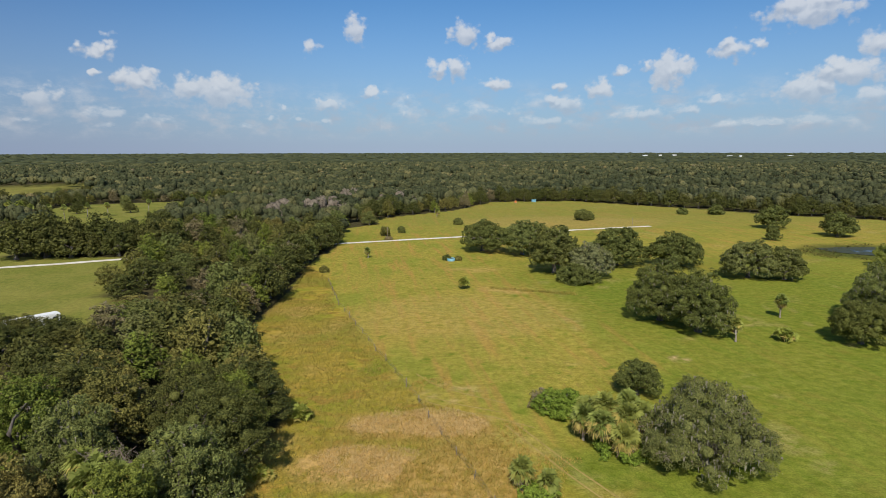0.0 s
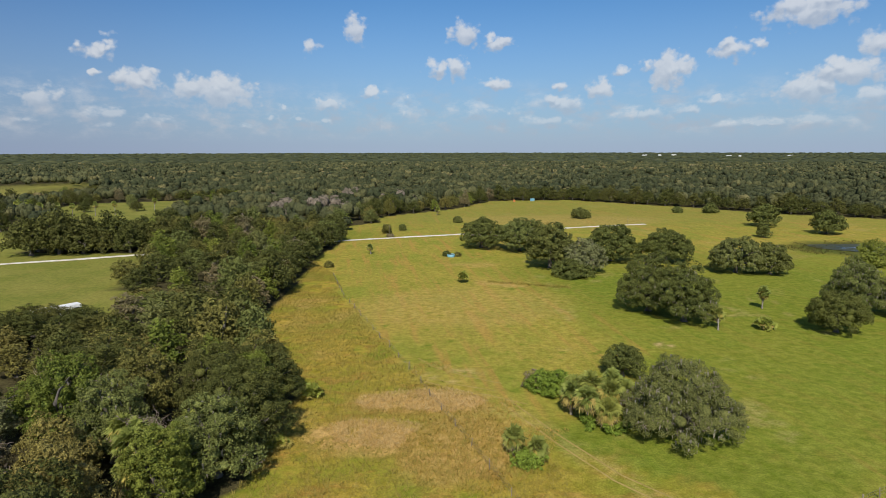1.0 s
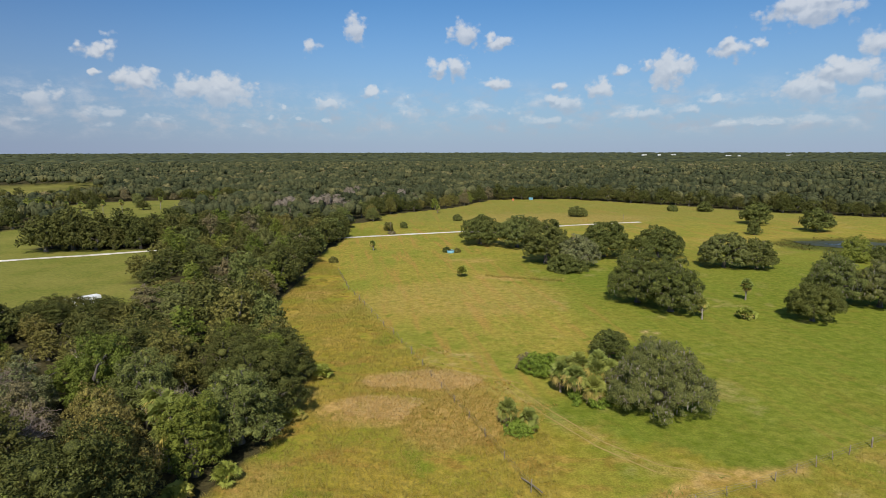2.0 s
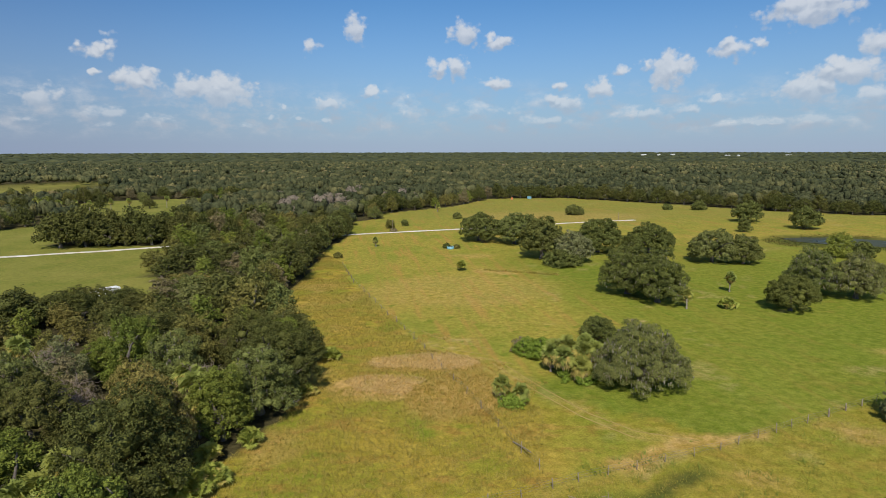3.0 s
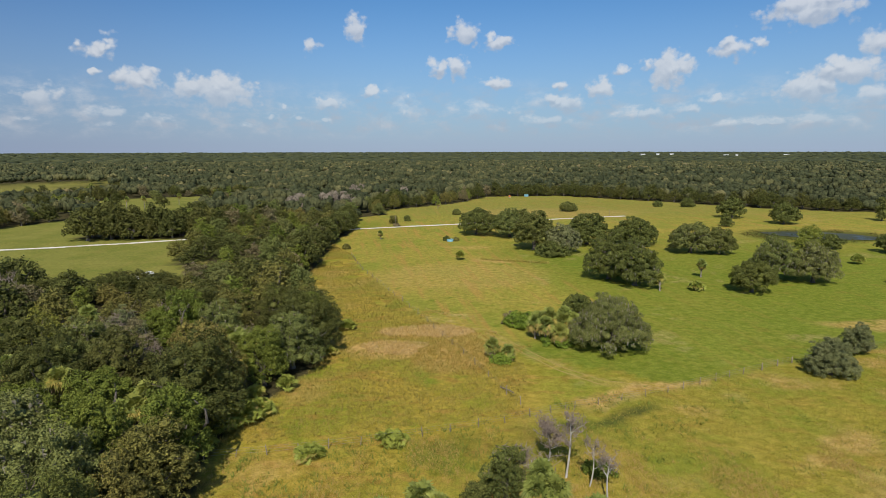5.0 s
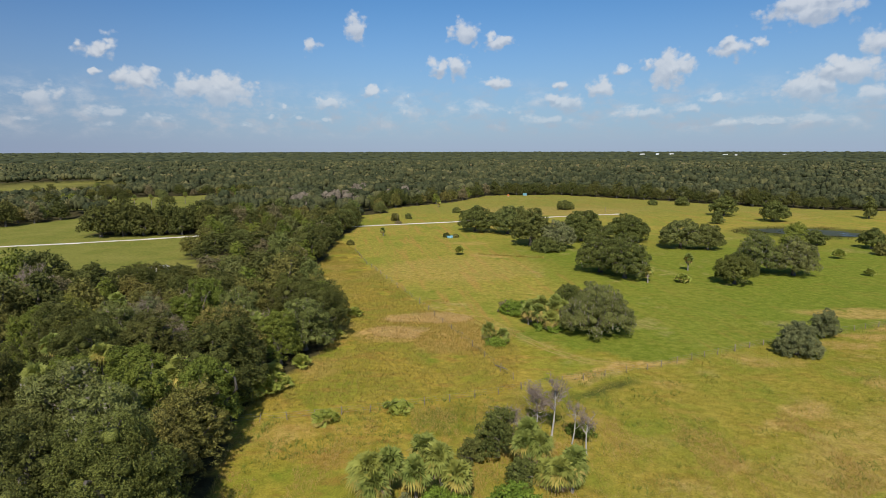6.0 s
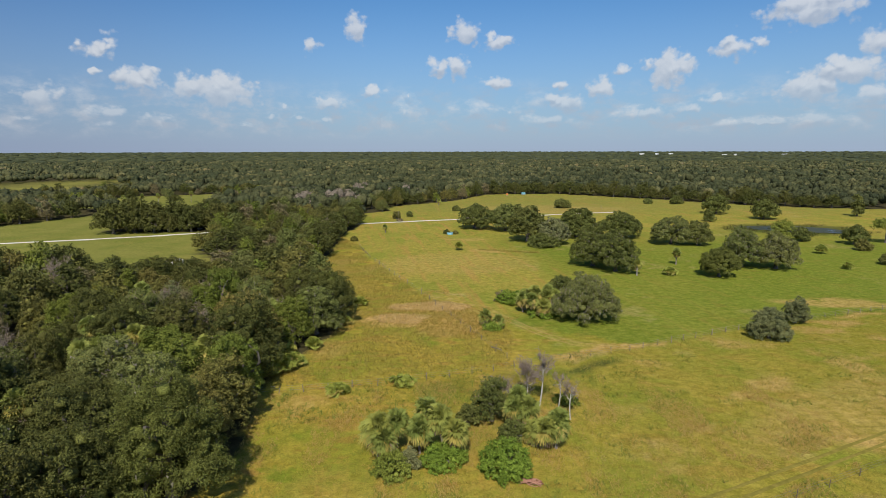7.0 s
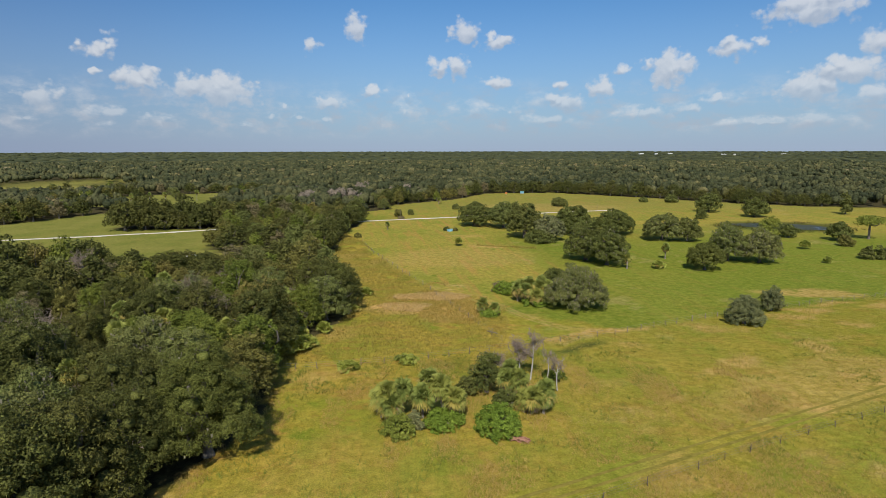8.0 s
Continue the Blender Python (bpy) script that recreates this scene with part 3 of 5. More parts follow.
def rut(line, half, seed, mat=WORN):
    v, f = ribbon(line, half, 0.035, seed, 1.2)
    return tagged(new("wheel_track", mesh_of("wheel_track", v, f, mat, smooth=True)), "worn wheel rut pressed into the grass", "track", kind="structure")


for k, off in enumerate((-0.85, 0.85)):
    rut(shifted(TRACK, off), 0.26, 30 + k)
for k, line in enumerate(([(-4.5, 92), (-1.5, 87.5), (3, 84), (9, 80.5)], [(-3, 81.5), (2, 78.2), (7, 76), (12, 73)], [(-2.5, 83.2), (2.6, 80.0), (8, 77.6)],
                          [(9.5, 74.5), (15, 63), (20, 54), (25, 48.5), (32, 46)], [(8.2, 73.8), (13.8, 62), (18.8, 53), (24, 47)])):
    rut(line, 0.14, 40 + k, TAN_RUT)


def blob_sheet(cx, cy, a, b, turn, z, mat, name, seed, n=64):
    """A flat sheet with a wandering shore."""
    t = np.linspace(0, 2 * np.pi, n, endpoint=False)
    r = 0.75 + 0.5 * fbm(np.cos(t) * 3 + 50, np.sin(t) * 3 + 50, 1.6, seed)
    x, y = a * r * np.cos(t), b * r * np.sin(t)
    k = radians(turn)
    vx, vy = cx + x * math.cos(k) - y * math.sin(k), cy + x * math.sin(k) + y * math.cos(k)
    verts = np.vstack([np.column_stack([vx, vy, np.full(n, z)]), [[cx, cy, z]]])
    i = np.arange(n)
    return mesh_of(name, verts, np.stack([i, (i + 1) % n, np.full(n, n)], 1), mat)


tagged(new("water", blob_sheet(160, 206, 24, 10, -25, 0.15, WATER, "water", 3)), "shallow dark pond with floating weed", "pond", kind="structure")


# ---------------------------------------------------------------- plants
def ico(level):
    bm = bmesh.new()
    bmesh.ops.create_icosphere(bm, subdivisions=level, radius=1.0)
    v = np.array([x.co[:] for x in bm.verts])
    f = np.array([[x.index for x in p.verts] for p in bm.faces])
    bm.free()
    return v, f


ICO0, ICO1 = ico(1), ico(2)


def sprays(rng, centres, normals, size, loose=0.8):
    """Leaf sprays: one slim blade each, set loosely along the surface."""
    n = len(centres)
    nor = unit(normals + loose * rng.normal(size=(n, 3)))
    tan = unit(np.cross(nor, rng.normal(size=(n, 3))))
    bit = np.cross(nor, tan)
    s = size * rng.uniform(0.6, 1.35, (n, 1))
    w = s * rng.uniform(0.3, 0.45, (n, 1))
    v = np.stack([centres - tan * s * 0.45 - bit * w, centres - tan * s * 0.45 + bit * w, centres + tan * s * 0.75], 1).reshape(-1, 3)
    return v, np.arange(n * 3).reshape(n, 3)


def crown_shape(rng, width, height, base, lobes, leaf, style="dome"):
    """A crown as boughs, each a lumpy dome, set over an egg: the leaf clumps on them (centres, radii, outward ways) and the domes."""
    a, b = width / 2, height - base
    count = int(np.clip(6 + lobes // 3, 7, 24))
    low, fat, mid = {"dome": (1.72, 0.33, 0.36), "ball": (1.75, 0.33, 0.46), "heap": (1.05, 0.36, 0.14), "high": (1.35, 0.34, 0.42)}[style]
    k = np.arange(count) + 0.5
    dz = 1 - k / count * low
    th = k * 2.39996 + rng.uniform(0, 6.28) + rng.normal(0, 0.22, count)
    ring = np.sqrt(np.clip(1 - dz * dz * np.where(dz < 0, 0.06 if style == "dome" else 0.45, 1.0), 0, 1))
    d = np.stack([ring * np.cos(th), ring * np.sin(th), dz], 1)
    size = min(a, 1.25 * b)
    big = size * fat * rng.uniform(0.70, 1.25, count) * (1.0 - 0.12 * np.clip(dz, 0, 1))
    zc = base + mid * b
    calm = {"ball": 0.15, "heap": 0.9}.get(style, 1.0)
    reach = (1 + calm * np.where(dz > -0.1, rng.uniform(-0.24, 0.06, count), rng.uniform(-0.04, 0.12, count)))[:, None]
    span = np.stack([np.full(count, a), np.full(count, a), np.where(dz > 0, base + b - zc, zc - base)], 1)
    domes = d * (span - 0.85 * big[:, None]).clip(0.02) * reach
    domes[:, 2] = np.maximum(domes[:, 2] + zc, base + 0.26 * big)
    domes, big = np.vstack([domes, [[0, 0, zc + 0.12 * b]]]), np.append(big, 0.62 * min(a, b * 0.8))
    count += 1
    small = max(float(np.clip(0.055 * width, 0.26, 0.80)), 1.9 * leaf)
    cs, rs, ds, own = [], [], [], []
    for j in range(count):
        r = big[j]
        n = max(6, int(3.6 * r * r / (small * small)))
        u = rng.uniform(-0.62, 1, n)
        az = rng.uniform(0, 6.283, n)
        flatten = np.sqrt(np.clip(1 - u * u, 0, 1))
        d = np.stack([flatten * np.cos(az), flatten * np.sin(az), u * 0.85], 1)
        cs.append(domes[j] + d * r * rng.uniform(0.78, 1.08, (n, 1)))
        ds.append(unit(d))
        rs.append(small * rng.uniform(0.6, 1.4, n))
        own.append(np.full(n, j))
    c, r, d, own = np.vstack(cs), np.concatenate(rs), np.vstack(ds), np.concatenate(own)
    keep = c[:, 2] > 0.25 * small
    for j in range(count):
        keep &= (np.linalg.norm((c - domes[j]) / [1, 1, 0.85], axis=1) > 0.84 * big[j]) | (own == j)
    c, r, d = c[keep], r[keep], d[keep]
    # true to its width and height
    k = a / max(np.quantile(np.hypot(c[:, 0], c[:, 1]) + 0.8 * r, 0.96), 0.1)
    c[:, :2] *= k
    domes[:, :2] *= k
    up = b / max(np.quantile(c[:, 2] + r * 0.6 - base, 0.985), 0.1)
    c[:, 2] = base + (c[:, 2] - base) * up
    domes[:, 2] = base + (domes[:, 2] - base) * up
    return c, r, d, domes, big * min(k, up, 1.0)


def crown_mesh(name, rng, width, height, base, lobes, leaf, cover, mat, style="dome"):
    c, r, way, domes, big = crown_shape(rng, width, height, base, lobes, leaf, style)
    count = np.maximum(5, cover * 12.6 * r * r * 0.33 / (0.45 * leaf * leaf)).astype(int)
    idx = np.repeat(np.arange(len(c)), count)
    n = len(idx)
    d = unit(rng.normal(size=(n, 3)) + 0.8 * way[idx] + np.array([0, 0, 0.3]))
    depth = rng.triangular(0.45, 0.95, 1.12, n)
    depth = np.where(rng.uniform(size=n) < 0.08, depth * rng.uniform(1.1, 1.5, n), depth)
    p = c[idx] + d * (r[idx] * depth)[:, None] * np.array([1.0, 1.0, 0.78])
    keep = p[:, 2] > 0.03
    v, f = sprays(rng, p[keep], d[keep] + np.array([0, 0, 0.30]), leaf, 0.7)
    # dim inner mass of twigs and leaves
    cv, cf = ICO1
    vs, fs, off = [v], [], len(v)
    for j in range(len(domes)):
        ball = domes[j] + cv * big[j] * 0.44 * (1 + 0.10 * rng.normal(size=(len(cv), 1))) * [1, 1, 0.85]
        ball[:, 2] = np.maximum(ball[:, 2], base + 0.05)
        vs.append(ball)
        fs.append(cf + off)
        off += len(cv)
    return mesh_of(name, np.vstack(vs), [f, np.vstack(fs)], mat, smooth=True), c, r


def tube(path, radii, sides=6):
    """A tapering limb along a path."""
    p, r = np.asarray(path, float), np.asarray(radii, float)
    d = unit(np.gradient(p, axis=0))
    ref = np.where(np.abs(d[:, 2:3]) > 0.9, np.array([[1.0, 0, 0]]), np.array([[0, 0, 1.0]]))
    a = unit(np.cross(d, ref))
    b = np.cross(d, a)
    t = np.linspace(0, 2 * np.pi, sides, endpoint=False)
    v = p[:, None] + r[:, None, None] * (a[:, None] * np.cos(t)[None, :, None] + b[:, None] * np.sin(t)[None, :, None])
    q = np.arange(len(p) * sides).reshape(len(p), sides)
    s = np.roll(q, -1, 1)
    return v.reshape(-1, 3), np.stack([q[:-1].ravel(), s[:-1].ravel(), s[1:].ravel(), q[1:].ravel()], 1)


def gather(tubes):
    vs, fs, off = [], [], 0
    for v, f in tubes:
        vs.append(v)
        fs.append(f + off)
        off += len(v)
    return np.vstack(vs), np.vstack(fs)


def limb(rng, a, b, r0, r1, n=5, sag=0.12):
    a, b = np.asarray(a, float), np.asarray(b, float)
    t = np.linspace(0, 1, n)[:, None]
    p = a + (b - a) * t + np.sin(t * np.pi) * rng.normal(size=3) * np.linalg.norm(b - a) * sag
    return tube(p, r0 + (r1 - r0) * t[:, 0])


def trunk_mesh(name, rng, width, height, base, c, r, mat=BARK, limbs=7):
    """Trunk and limbs, which run out to the lobes of the crown."""
    th = 0.018 * width + 0.022 * height
    fork = np.array([rng.uniform(-0.03, 0.03) * width, rng.uniform(-0.03, 0.03) * width, max(base + 0.5, 0.28 * height)])
    foot = tube([(0, 0, -0.3), (0, 0, 0.15), (0, 0, 0.6), fork * [0.6, 0.6, 0.6] + [0, 0, 0.2], fork], [th * 1.9, th * 1.45, th * 1.1, th, th * 0.9], 8)
    tubes = [foot]
    for j in rng.permutation(len(c))[:limbs]:
        tubes.append(limb(rng, fork - [0, 0, 0.3], c[j], th * 0.95, th * 0.16))
    v, f = gather(tubes)
    return mesh_of(name, v, f, mat, smooth=True)


def twig_mesh(rng, c, r, bare):
    """Bare twigs that stick out of the crown."""
    tubes = []
    for j in rng.integers(0, len(c) - 3, bare):
        for _ in range(3):
            out = unit(unit(c[j] - [0, 0, c[:, 2].mean() * 0.6]) + 0.6 * rng.normal(size=3)) * r[j]
            tip = c[j] + out * rng.uniform(1.15, 1.45)
            tubes.append(limb(rng, c[j] + out * 0.5, tip, 0.035, 0.016, 4))
            for _ in range(2):
                tubes.append(limb(rng, c[j] + out * 0.95, tip + 0.3 * r[j] * rng.normal(size=3), 0.024, 0.014, 3))
    v, f = gather(tubes)
    return mesh_of("twig_mass", v, f, TWIG)


def moss_mesh(name, rng, c, r, count, size, mat=MOSS):
    """Beards of moss that hang from the lobes."""
    j = rng.integers(0, len(c), count)
    d = unit(rng.normal(size=(count, 3)))
    d[:, 2] = d[:, 2] * 0.6 + 0.25
    p = c[j] + unit(d) * (r[j] * 1.03)[:, None]
    ang = rng.uniform(0, np.pi, count)
    side = np.stack([np.cos(ang), np.sin(ang), 0 * ang], 1) * (size * rng.uniform(0.08, 0.20, (count, 1)))
    drop = np.stack([rng.normal(0, 0.05, count), rng.normal(0, 0.05, count), -rng.uniform(0.3, 0.95, count)], 1) * size
    v = np.stack([p - side, p + side, p + drop * 0.6 + side * 0.7, p + drop], 1).reshape(-1, 3)
    return mesh_of(name, v, np.arange(count * 4).reshape(count, 4), mat)


def broadleaf(name, label, category, width, height, seed, mat=OAK, base=None, lobes=34, leaf=0.42, cover=1.0, moss=0, style="dome", bare=0, group="", trunk_label=""):
    """A tree or bush: a trunk with limbs, and a crown of leaf sprays on lobes."""
    rng = np.random.default_rng(seed)
    base = 0.02 * height if base is None else base
    root = thing(name, label, category, group)
    crown, c, r = crown_mesh("crown", rng, width, height, base, lobes, leaf, cover, mat, style)
    part("trunk", trunk_mesh("trunk", rng, width, height, base, c, r, limbs=7 if leaf < 0.4 else 4), root, trunk_label)
    if bare:
        tagged(part("twig_mass", twig_mesh(rng, c, r, bare), root, "bare pale twigs among the leaves"), kind="stuff")
    part("crown", crown, root)
    if moss:
        tagged(part("moss", moss_mesh("moss", rng, c, r, moss, 0.9), root, "grey Spanish moss hanging from the limbs"), kind="stuff")
    return root


def stand(ob, x, y, turn=0.0, size=(1, 1, 1)):
    """Sets a thing on the ground."""
    ob.matrix_basis = pose(x, y, float(ground_height(np.array([x]), np.array([y]))[0]), 0, 0, turn) @ Matrix.Diagonal((*size, 1))
    return ob


def copy_to(ob, x, y, turn=0.0, size=(1, 1, 1)):
    made = copy_thing(ob, Matrix())
    return stand(made, x, y, turn, size)


def fan(rng, at, aim, size, blades=11, droop=0.35, stem=0.62, twist=0.6):
    """One palm leaf: a stalk and a fan of narrow blades that droop at the tips."""
    aim = unit(np.asarray(aim, float))
    side = unit(np.cross(aim, [0, 0, 1.0]) + 1e-4)
    up = np.cross(side, aim)
    roll = rng.normal(0, twist)
    side, up = side * math.cos(roll) + up * math.sin(roll), up * math.cos(roll) - side * math.sin(roll)
    stalk = size * stem
    hub = at + aim * stalk - np.array([0, 0, 0.06 * size])
    vs = [at - side * 0.02 * size, at + side * 0.02 * size, hub + side * 0.02 * size, hub - side * 0.02 * size]
    fs = [[0, 1, 2, 3]]
    for k in np.linspace(-1.6, 1.6, blades):
        d = aim * math.cos(k) + side * math.sin(k) + up * 0.12 * abs(math.sin(k))
        w = np.cross(d, up) * size * 0.075 + up * size * 0.02 * math.sin(9 * k)
        ln = size * rng.uniform(0.62, 0.9)
        tip = hub + d * ln - np.array([0, 0, droop * ln * rng.uniform(0.6, 1.3)])
        mid = hub + d * ln * 0.55 - np.array([0, 0, droop * ln * 0.18])
        i = len(vs)
        vs += [hub, mid + w, tip, mid - w]
        fs.append([i, i + 1, i + 2, i + 3])
    return np.array(vs), np.array(fs)


def palm(name, label, height, seed, crown=1.0, fronds=30, yellow=9, dead=6, lean=0.3, group="", category="palm tree"):
    """A cabbage palm: a rough trunk, a round head of fan leaves, yellow and dead ones hanging below."""
    rng = np.random.default_rng(seed)
    root = thing(name, label, category, group)
    top = np.array([rng.normal(0, lean), rng.normal(0, lean), height - crown * 1.2])
    t = np.linspace(0, 1, 9)
    path = np.stack([top[0] * t ** 2, top[1] * t ** 2, -0.2 + (top[2] + 0.2) * t], 1)
    rad = (0.17 + 0.03 * np.sin(np.arange(9) * 2.1)) * (1.15 - 0.2 * t)
    v, f = tube(path, rad, 8)
    part("trunk", mesh_of("trunk", v, f, PALM_BARK, smooth=True), root)

    def head(kind, n, lo, hi, mat, size, droop):
        out = []
        for i in range(n):
            el = radians(rng.uniform(lo, hi))
            az = i * 2.39996 + rng.uniform(-0.4, 0.4)
            out.append(fan(rng, top + np.array([0, 0, rng.uniform(-0.15, 0.35)]), (math.cos(az) * math.cos(el), math.sin(az) * math.cos(el), math.sin(el)), size * rng.uniform(0.85, 1.15), droop=droop))
        v, f = gather(out)
        part(kind, mesh_of(kind, v, f, mat), root)

    head("fronds", fronds + 34, -40, 88, FROND, crown * 0.74, 0.36)
    if yellow:
        head("yellow_fronds", yellow + 4, -60, 0, FROND_PALE, crown * 0.76, 0.5)
    if dead:
        head("dead_fronds", dead + 3, -88, -45, FROND_DEAD, crown * 0.75, 0.4)
    return root


def palmetto(name, label, width, height, seed, fans=46, pale=0.15, group="", category="palmetto"):
    """A low clump of fan palms that sprout from the ground."""
    rng = np.random.default_rng(seed)
    root = thing(name, label, category, group)
    live, old = [], []
    s = min(1.1, 0.30 * height + 0.50)
    bursts = max(9, int(2.4 * width * max(1.0, 0.6 * height)))
    for j in range(bursts):
        k, th = math.sqrt((j + 0.3) / bursts), j * 2.39996
        hub = np.array([math.cos(th), math.sin(th), 0]) * k * (width / 2 - s * 0.8)
        hub[2] = max(0.25, (height - s * 0.8) * (1 - 0.6 * k * k))
        for i in range(max(10, fans // bursts)):
            el, az = radians(rng.uniform(-5, 85)), i * 2.39996 + rng.uniform(-0.4, 0.4)
            aim = (math.cos(az) * math.cos(el), math.sin(az) * math.cos(el), math.sin(el))
            (old if rng.uniform() < pale and el < 0.6 else live).append(fan(rng, hub, aim, s * rng.uniform(0.75, 1.1), 11, 0.3, 0.45, 0.5))
    v, f = gather(live)
    part("fronds", mesh_of("fronds", v, f, SAW_FROND), root)
    if old:
        v, f = gather(old)
        part("yellow_fronds", mesh_of("yellow_fronds", v, f, FROND_PALE), root)
    return root


def dead_tree(name, label, height, width, seed, branches=9, group="", twiggy=5):
    """A bare tree: trunk, boughs and fine twigs."""
    rng = np.random.default_rng(seed)
    root = thing(name, label, "dead tree", group)
    top = np.array([rng.normal(0, 0.06) * height, rng.normal(0, 0.06) * height, height * 0.8])
    th = 0.012 * height + 0.035
    n = 8
    t = np.linspace(0, 1, n)[:, None]
    bend = np.sin(t * np.pi) * rng.normal(size=3) * [0.05, 0.05, 0] * height
    path = np.array([0, 0, -0.2]) + (top - [0, 0, -0.2]) * t + bend
    v, f = tube(path, th * (1.1 - 0.7 * t[:, 0]), 7)
    part("trunk", mesh_of("trunk", v, f, DEAD_WOOD, smooth=True), root)
    boughs, twigs = [], []
    for i in range(branches):
        k = rng.uniform(0.5, 1.0)
        a = np.array([0, 0, -0.2]) + (top - [0, 0, -0.2]) * k + np.array([np.interp(k, t[:, 0], bend[:, 0]), np.interp(k, t[:, 0], bend[:, 1]), 0])
        az = i * 2.4 + rng.uniform(-0.5, 0.5)
        b = a + np.array([math.cos(az) * width * 0.42, math.sin(az) * width * 0.42, height * rng.uniform(0.05, 0.26)]) * rng.uniform(0.6, 1.1)
        boughs.append(limb(rng, a, b, th * 0.36, th * 0.12, 5))
        for _ in range(twiggy):
            m = a + (b - a) * rng.uniform(0.35, 1.0)
            e = m + rng.normal(size=3) * width * 0.14 + np.array([0, 0, 0.08 * height])
            twigs.append(limb(rng, m, e, max(0.03, th * 0.14), 0.02, 4))
            for _ in range(5):
                g = m + (e - m) * rng.uniform(0.4, 1.0)
                twigs.append(limb(rng, g, g + rng.normal(size=3) * width * 0.07 + np.array([0, 0, 0.03 * height]), max(0.022, th * 0.1), 0.016, 3))
    for v, f in boughs:
        part("bough", mesh_of("bough", v, f, DEAD_WOOD, smooth=True), root)
    v, f = gather(twigs)
    tagged(part("twig_mass", mesh_of("twig_mass", v, f, TWIG), root, "brittle purple-brown twigs"), kind="stuff")
    return root


# ---------------------------------------------------------------- trees of the pasture
LIVE = "broad evergreen live oak with dark green leaves"


def oak(x, y, w, h, seed, mat=OAK, label=LIVE + " standing in the pasture", leaf=0.46, lobes=44, moss=0, base=None, style="dome", bare=0, cover=1.0, name="oak_tree", category="tree"):
    ob = broadleaf(name, label, category, w, h, seed, mat, base, lobes, leaf, cover, moss, style, bare, "trees of the pasture")
    return stand(ob, x, y)


oak(30.2, 63.6, 14.6, 9.3, 11, MOSSY, "wide live oak hung with grey Spanish moss", 0.16, 64, 1000, 0.05, bare=24, cover=0.75)
oak(28.8, 83.5, 7.2, 5.2, 12, OAK, "small rounded dark green oak behind the mossy one", 0.19, 40, cover=0.7)
oak(46.5, 123.0, 14.5, 12.8, 13, OAK, "dark live oak with a wide low crown", 0.22, 60, 260, 0.1, cover=0.65)
oak(51.2, 114.6, 14.0, 12.2, 14, OAK, "dark live oak crowding a second one", 0.22, 56, 220, 0.1, cover=0.65)
oak(14.1, 211.9, 17.5, 10.8, 15, OAK, leaf=0.45)
oak(27.5, 204.2, 16.5, 11.8, 16, MOSSY, leaf=0.45, moss=150)
oak(33.0, 173.0, 16.5, 14.0, 17, OAK, leaf=0.42)
oak(41.8, 165.5, 13.5, 9.8, 18, GREY_LEAF, "sparse greyish oak with bare twigs between leaves", 0.38, 40, 500, bare=18)
oak(37.9, 160.5, 13.0, 4.8, 19, OAK, "low spreading dark green thicket below the oaks", 0.36, 40, base=0.1, style="heap", name="thicket", category="bush")
oak(55.0, 185.0, 18.0, 11.6, 20, OAK, leaf=0.44)
oak(72.8, 183.3, 17.5, 10.2, 21, OAK, leaf=0.44)
oak(87.0, 165.5, 15.0, 10.2, 22, MOSSY, leaf=0.42, moss=150)
oak(96.0, 163.0, 11.5, 8.8, 23, OAK, leaf=0.42, moss=100)
oak(78.7, 107.1, 11.3, 7.8, 24, GREEN_OAK, "dense rounded green tree with leaves down to the grass", 0.22, 50, base=0.1, style="ball", cover=0.7)
oak(92.0, 121.0, 14.0, 11.6, 25, MOSSY, "tall live oak draped with Spanish moss", 0.24, 50, 700, cover=0.65)
oak(101.0, 118.0, 13.0, 11.0, 26, MOSSY, "live oak draped with Spanish moss", 0.24, 46, 650, cover=0.65)
oak(138.0, 180.5, 9.5, 7.6, 27, LIME, "thin light green tree with an open crown", 0.42, 20, base=1.2, cover=0.5, style="high")
oak(132.9, 174.0, 8.6, 4.2, 28, LIME, "light green shrub beside the pond", 0.5, 20, base=0.1, style="heap", name="shrub", category="bush")
oak(153.1, 272.9, 15.7, 10.4, 29, OAK, leaf=0.7, lobes=26)
oak(133.2, 236.5, 5.6, 6.0, 30, OAK, "small dark oak alone in the grass", 0.6, 16)
oak(165.9, 247.0, 14.5, 10.0, 31, OAK, leaf=0.7, lobes=26)
oak(222.8, 259.1, 6.5, 11.4, 32, OAK, leaf=0.7, lobes=20)
oak(141.7, 172.6, 7.9, 5.4, 33, OAK, "low dark oak by the pond", 0.55, 20)
oak(156.4, 164.1, 10.1, 7.2, 34, OAK, leaf=0.42, lobes=24)
oak(150.3, 150.5, 5.9, 4.0, 35, OLIVE, "small olive green bush in the grass", 0.5, 16, base=0.1, style="heap", name="bush", category="bush")
oak(170.6, 167.0, 11.5, 9.4, 36, LIME, "flat-topped light green tree on a tall stem", 0.45, 18, base=5.6, cover=0.6, style="ball")
oak(139.7, 124.1, 5.0, 3.9, 37, OAK, "low dark bush in the grass", 0.45, 16, base=0.1, style="heap", name="bush", category="bush")
oak(145.0, 123.6, 6.8, 4.4, 38, OAK, "low dark bush in the grass", 0.45, 18, base=0.1, style="heap", name="bush", category="bush")
oak(62.5, 50.7, 7.9, 5.8, 39, GREY_LEAF, "dense grey-green wax myrtle bush by the fence", 0.14, 44, base=0.1, style="heap", name="bush", category="bush")
oak(73.6, 60.9, 5.6, 5.6, 40, GREY_LEAF, "grey-green wax myrtle bush behind the fence", 0.14, 36, base=0.1, style="heap", name="bush", category="bush")
oak(73.5, 309.1, 10.0, 5.2, 41, OAK, "low dark oak alone in the far pasture", 0.8, 16)
